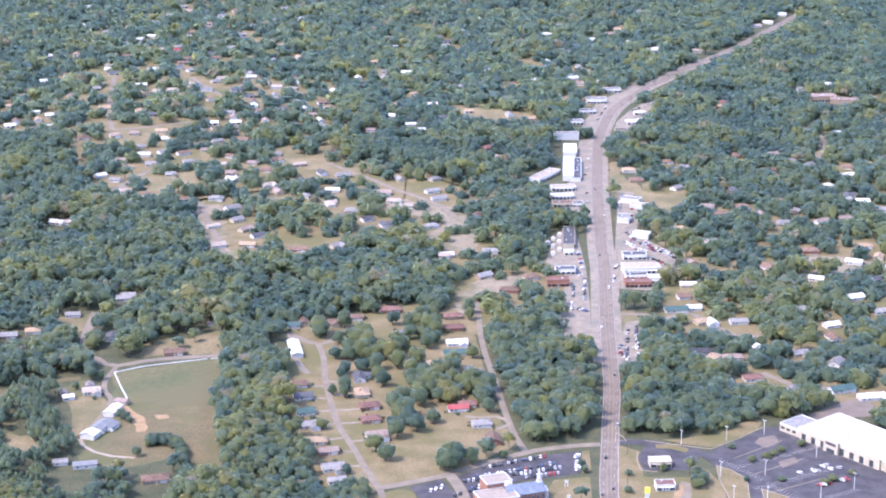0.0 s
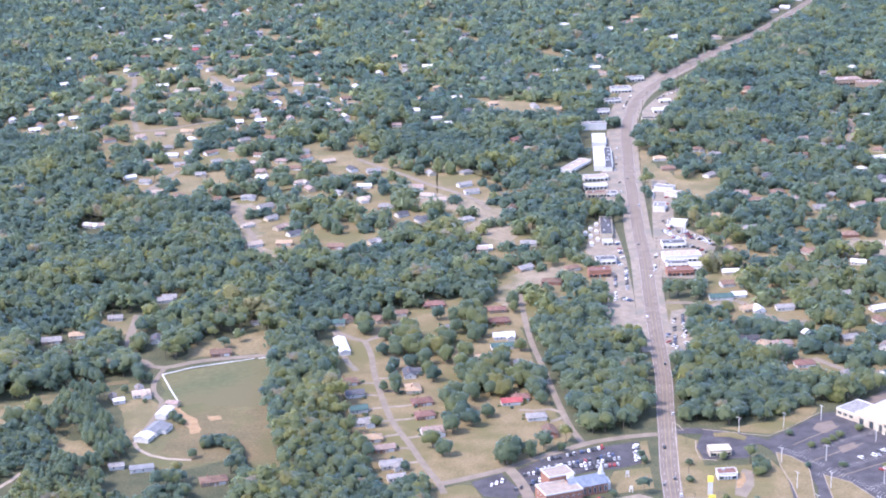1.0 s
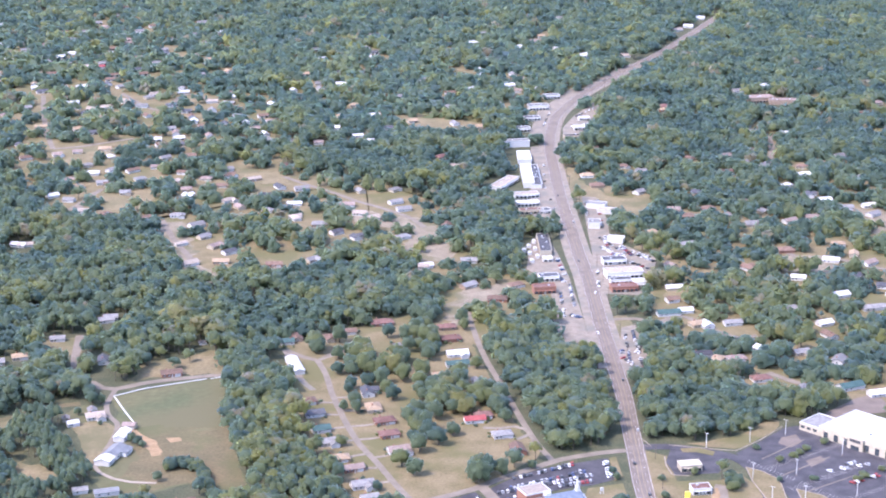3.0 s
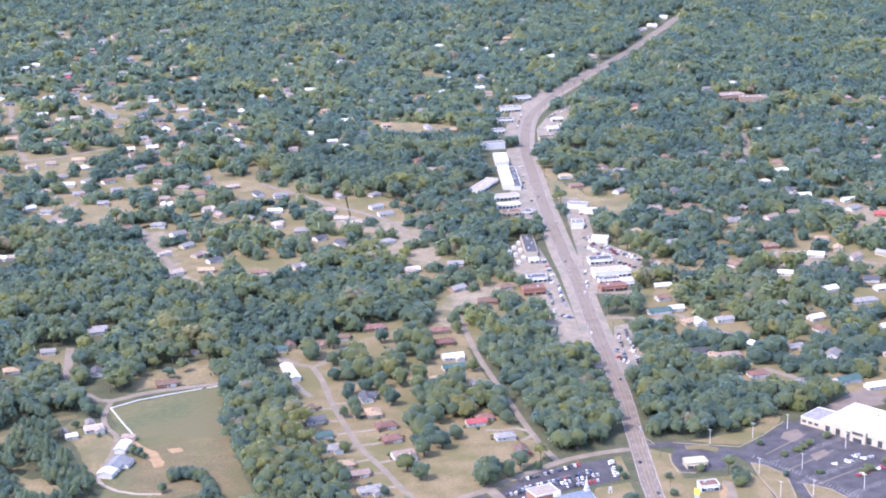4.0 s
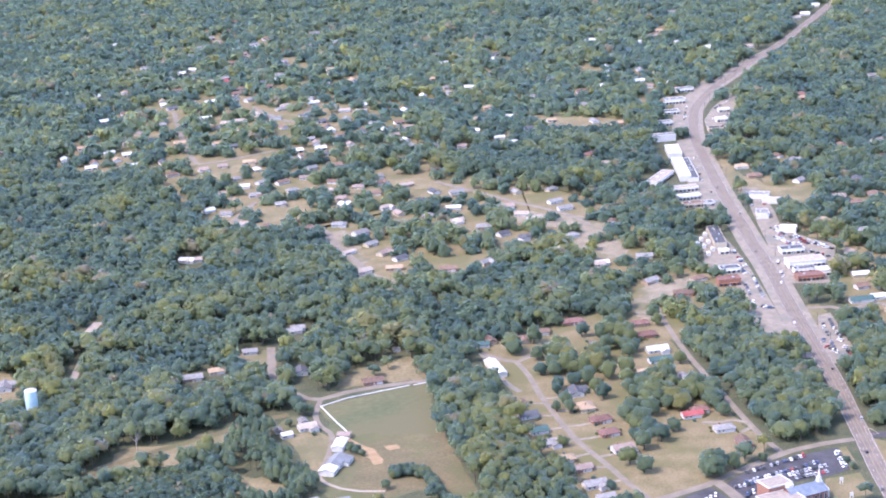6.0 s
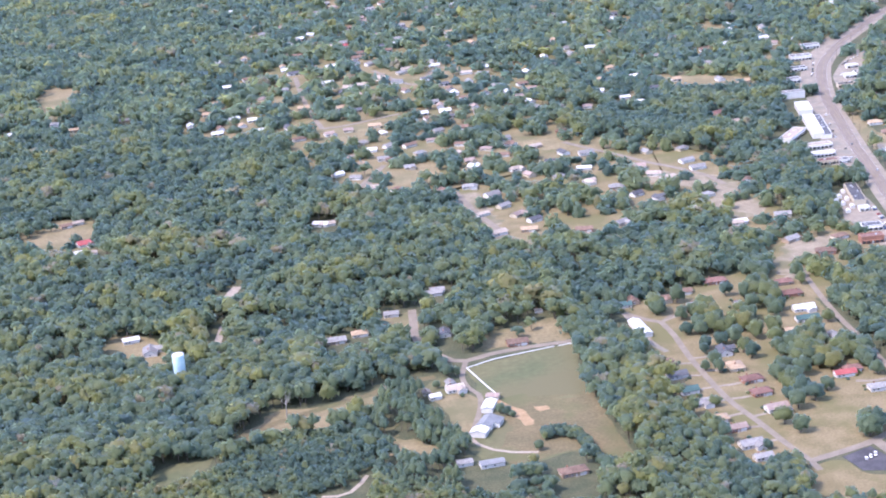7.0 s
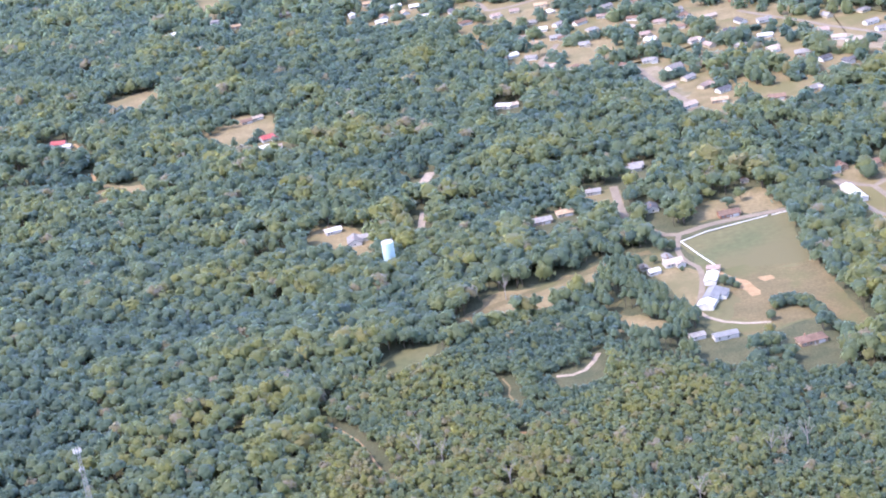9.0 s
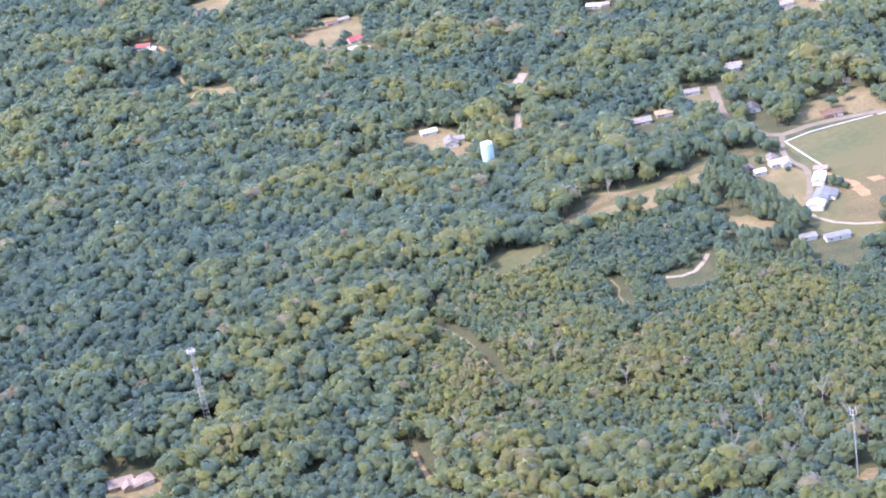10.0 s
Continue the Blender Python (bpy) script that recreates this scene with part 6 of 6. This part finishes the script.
woods("pine_wood", np.r_[px, px + 4.5], np.r_[py, py - 3.0], np.r_[H[pine], H[pine]] * 0.85 + 2, np.r_[R[pine], R[pine]] * 0.6, np.full(2 * len(px), 0.34) + gen.uniform(-0.15, 0.18, 2 * len(px)), (10, 60, 1.75, 0.34, 2, 0.6), "stand of dark slender pines", tall=1.7)


# ---- yard trees: trunk with limbs and a crown of many clumps ----
def tree_parts(k):
    rng = random.Random(k)
    bm = rod((0, 0, 0), (0, 0, 4.2), 0.34, 0.22, 7)
    for i in range(5):
        a = math.tau * i / 5 + rng.uniform(-0.4, 0.4)
        rod((0, 0, 3.0 + 0.3 * i), (2.6 * math.cos(a), 2.6 * math.sin(a), 5.6 + rng.uniform(0, 1.5)), 0.16, 0.05, 5, bm)
    v, f, n = crown(18, 260, 1.18, 0.22, 3, 0.0, 0.95)
    v = v * 4.9 + np.array([0, 0, 0.3])
    return mesh_of("trunk", bm, BARK), v, f, n


FORMS = [tree_parts(k) for k in range(4)]
TONES = (0.15, 0.4, 0.62, 0.85)
CROWNS = [[raw_mesh("crown", v, f, (LEAVES,), np.zeros(len(f)), np.full(len(v), t), n) for t in TONES] for _, v, f, n in FORMS]


def tree(x, y, height, tone_of, wide=1.0):
    k, t = dice.randrange(4), min(3, max(0, int(tone_of * 4)))
    s = height / 10.6
    m = Matrix.Translation((x, y, 0)) @ Matrix.Rotation(dice.uniform(0, math.tau), 4, "Z")
    top = base("tree", m)
    for name, me in (("trunk", FORMS[k][0]), ("crown", CROWNS[k][t])):
        ob = part(name, me, None, top)
        ob.scale = (s * wide * dice.uniform(0.85, 1.15), s * wide * dice.uniform(0.85, 1.15), s)
    words = ("dark green", "mid-green", "green", "yellow-green")[t]
    return tagged(top, f"{words} broadleaf yard tree with a rounded crown", "tree", "yard trees")


for i in np.flatnonzero(home)[:280]:
    tree(X[i], Y[i], float(H[i]) * 0.95, float(tone[i]))
for x, y, h in ((-39, 1184, 14), (4, 1169, 18), (11, 1180, 17), (21, 1179, 14), (4, 1182, 15), (-18, 1236, 15), (-24, 1248, 16), (-27, 1265, 17), (-16, 1285, 16), (34, 1296, 13), (43, 1189, 7), (-83, 1308, 10), (-87, 1241, 9), (-65, 1161, 8), (-53, 1122, 8), (-61, 1124, 9)):
    tree(x, y, h, dice.uniform(0.1, 0.6))
for x, y, h in ((-236, 1260, 9), (-231, 1256, 8), (-228, 1252, 6), (-213, 1191, 8), (-272, 1342, 8), (-265, 1339, 9), (-276, 1348, 6), (-280, 1318, 7), (-262, 1297, 4)):
    tree(x, y, h, dice.uniform(0.05, 0.5))
HEDGE = [(-211, 1210), (-204, 1216), (-197, 1215), (-190, 1211), (-184, 1201), (-181, 1187), (-178, 1172), (-173, 1158), (-167, 1149)]
# the thick hedge that bends through the field
for (x0, y0), (x1, y1) in zip(HEDGE, HEDGE[1:]):
    n = max(1, round(math.hypot(x1 - x0, y1 - y0) / 4.5))
    for k in range(n):
        for side in (-4.5, 0, 4.5):
            u = (k + dice.uniform(0, 0.9)) / n
            tree(x0 + (x1 - x0) * u + dice.uniform(-1.5, 1.5), y0 + (y1 - y0) * u + side + dice.uniform(-1.5, 1.5), dice.uniform(6, 8.5), dice.uniform(0.1, 0.6))
for x, y, h in ((174, 1156, 8), (176, 1146, 9), (172, 1139, 8), (128, 1160, 5), (125, 1132, 5), (152, 1168, 6), (178, 1150, 8), (172, 1148, 7)):
    tree(x, y, h, dice.uniform(0.2, 0.6), 1.3)
for x, y, h in ((216, 1185, 4.5), (227, 1190, 5), (233, 1196, 4.5), (239, 1201, 5), (255, 1212, 5), (205, 1207, 4.5), (266, 1152, 5), (231, 1151, 4), (281, 1162, 4.5), (260, 1148, 4)):
    tree(x, y, h, dice.uniform(0.3, 0.7), 1.7)
for x, y, h in ((207, 1150, 5), (72, 1111, 6), (97, 1175, 6), (98, 1165, 6), (144, 1101, 6), (163, 1095, 6), (197, 1246, 10)):
    tree(x, y, h, dice.uniform(0.1, 0.6))


# ---- shrubs by the houses ----
SHRUBS = [raw_mesh("shrub", v * np.array([0.32, 0.32, 0.24]) - np.array([0, 0, 0.45]), f, (LEAVES,), np.zeros(len(f)), np.full(len(v), t), n) for (_, v, f, n), t in zip(FORMS, TONES)]
n = 0
for o in [o for o in scene.objects if o.parent is None and o.get("category") == "house" and in_area(np.array([o.location.x]), np.array([o.location.y]), HOME)[0]]:
    for k in range(3):
        s = new("shrub", SHRUBS[n % 4])
        a, far = dice.uniform(0, math.tau), dice.uniform(8.5, 12)
        s.matrix_basis = Matrix.Translation((o.location.x + far * math.cos(a), o.location.y + far * math.sin(a), 0.05)) @ Matrix.Rotation(a, 4, "Z") @ Matrix.Scale(dice.uniform(0.7, 1.3), 4)
        tagged(s, ("dark green", "mid-green", "green", "yellow-green")[n % 4] + " rounded shrub on a dry lawn", "shrub", "shrubs of the street")
        n += 1


# ---- bleached dead trees standing in the woods ----
def dead_tree(x, y, height, seed):
    rng = random.Random(seed)
    top = base("dead_tree", pose(x, y, 0))
    part("trunk", rod((0, 0, 0), (0, 0, height * 0.6), 0.4, 0.22, 7), DEADWOOD, top)
    for i in range(8):
        a, z = rng.uniform(0, math.tau), height * rng.uniform(0.4, 0.6)
        tip = Vector((height * 0.24 * math.cos(a), height * 0.24 * math.sin(a), height * rng.uniform(0.75, 1.0)))
        limb = rod((0, 0, z), tip, 0.17, 0.06, 5)
        for k in range(3):
            s = Vector((0, 0, z)).lerp(tip, rng.uniform(0.5, 0.95))
            rod(s, s + Vector((rng.uniform(-1.6, 1.6), rng.uniform(-1.6, 1.6), rng.uniform(0.8, 2.4))), 0.07, 0.03, 4, limb)
        part("limb", limb, DEADWOOD, top)
    return tagged(top, "bare bleached dead tree standing among green crowns", "dead tree", "dead trees")


for n, (x, y) in enumerate(((-389, 1286), (-241, 997), (-233, 997), (-220, 1002), (-310, 895), (-387, 901), (-276, 928), (-412, 918), (-536, 1177), (-443, 1050), *DEAD)):
    dead_tree(x, y, 18 + n % 4, n)
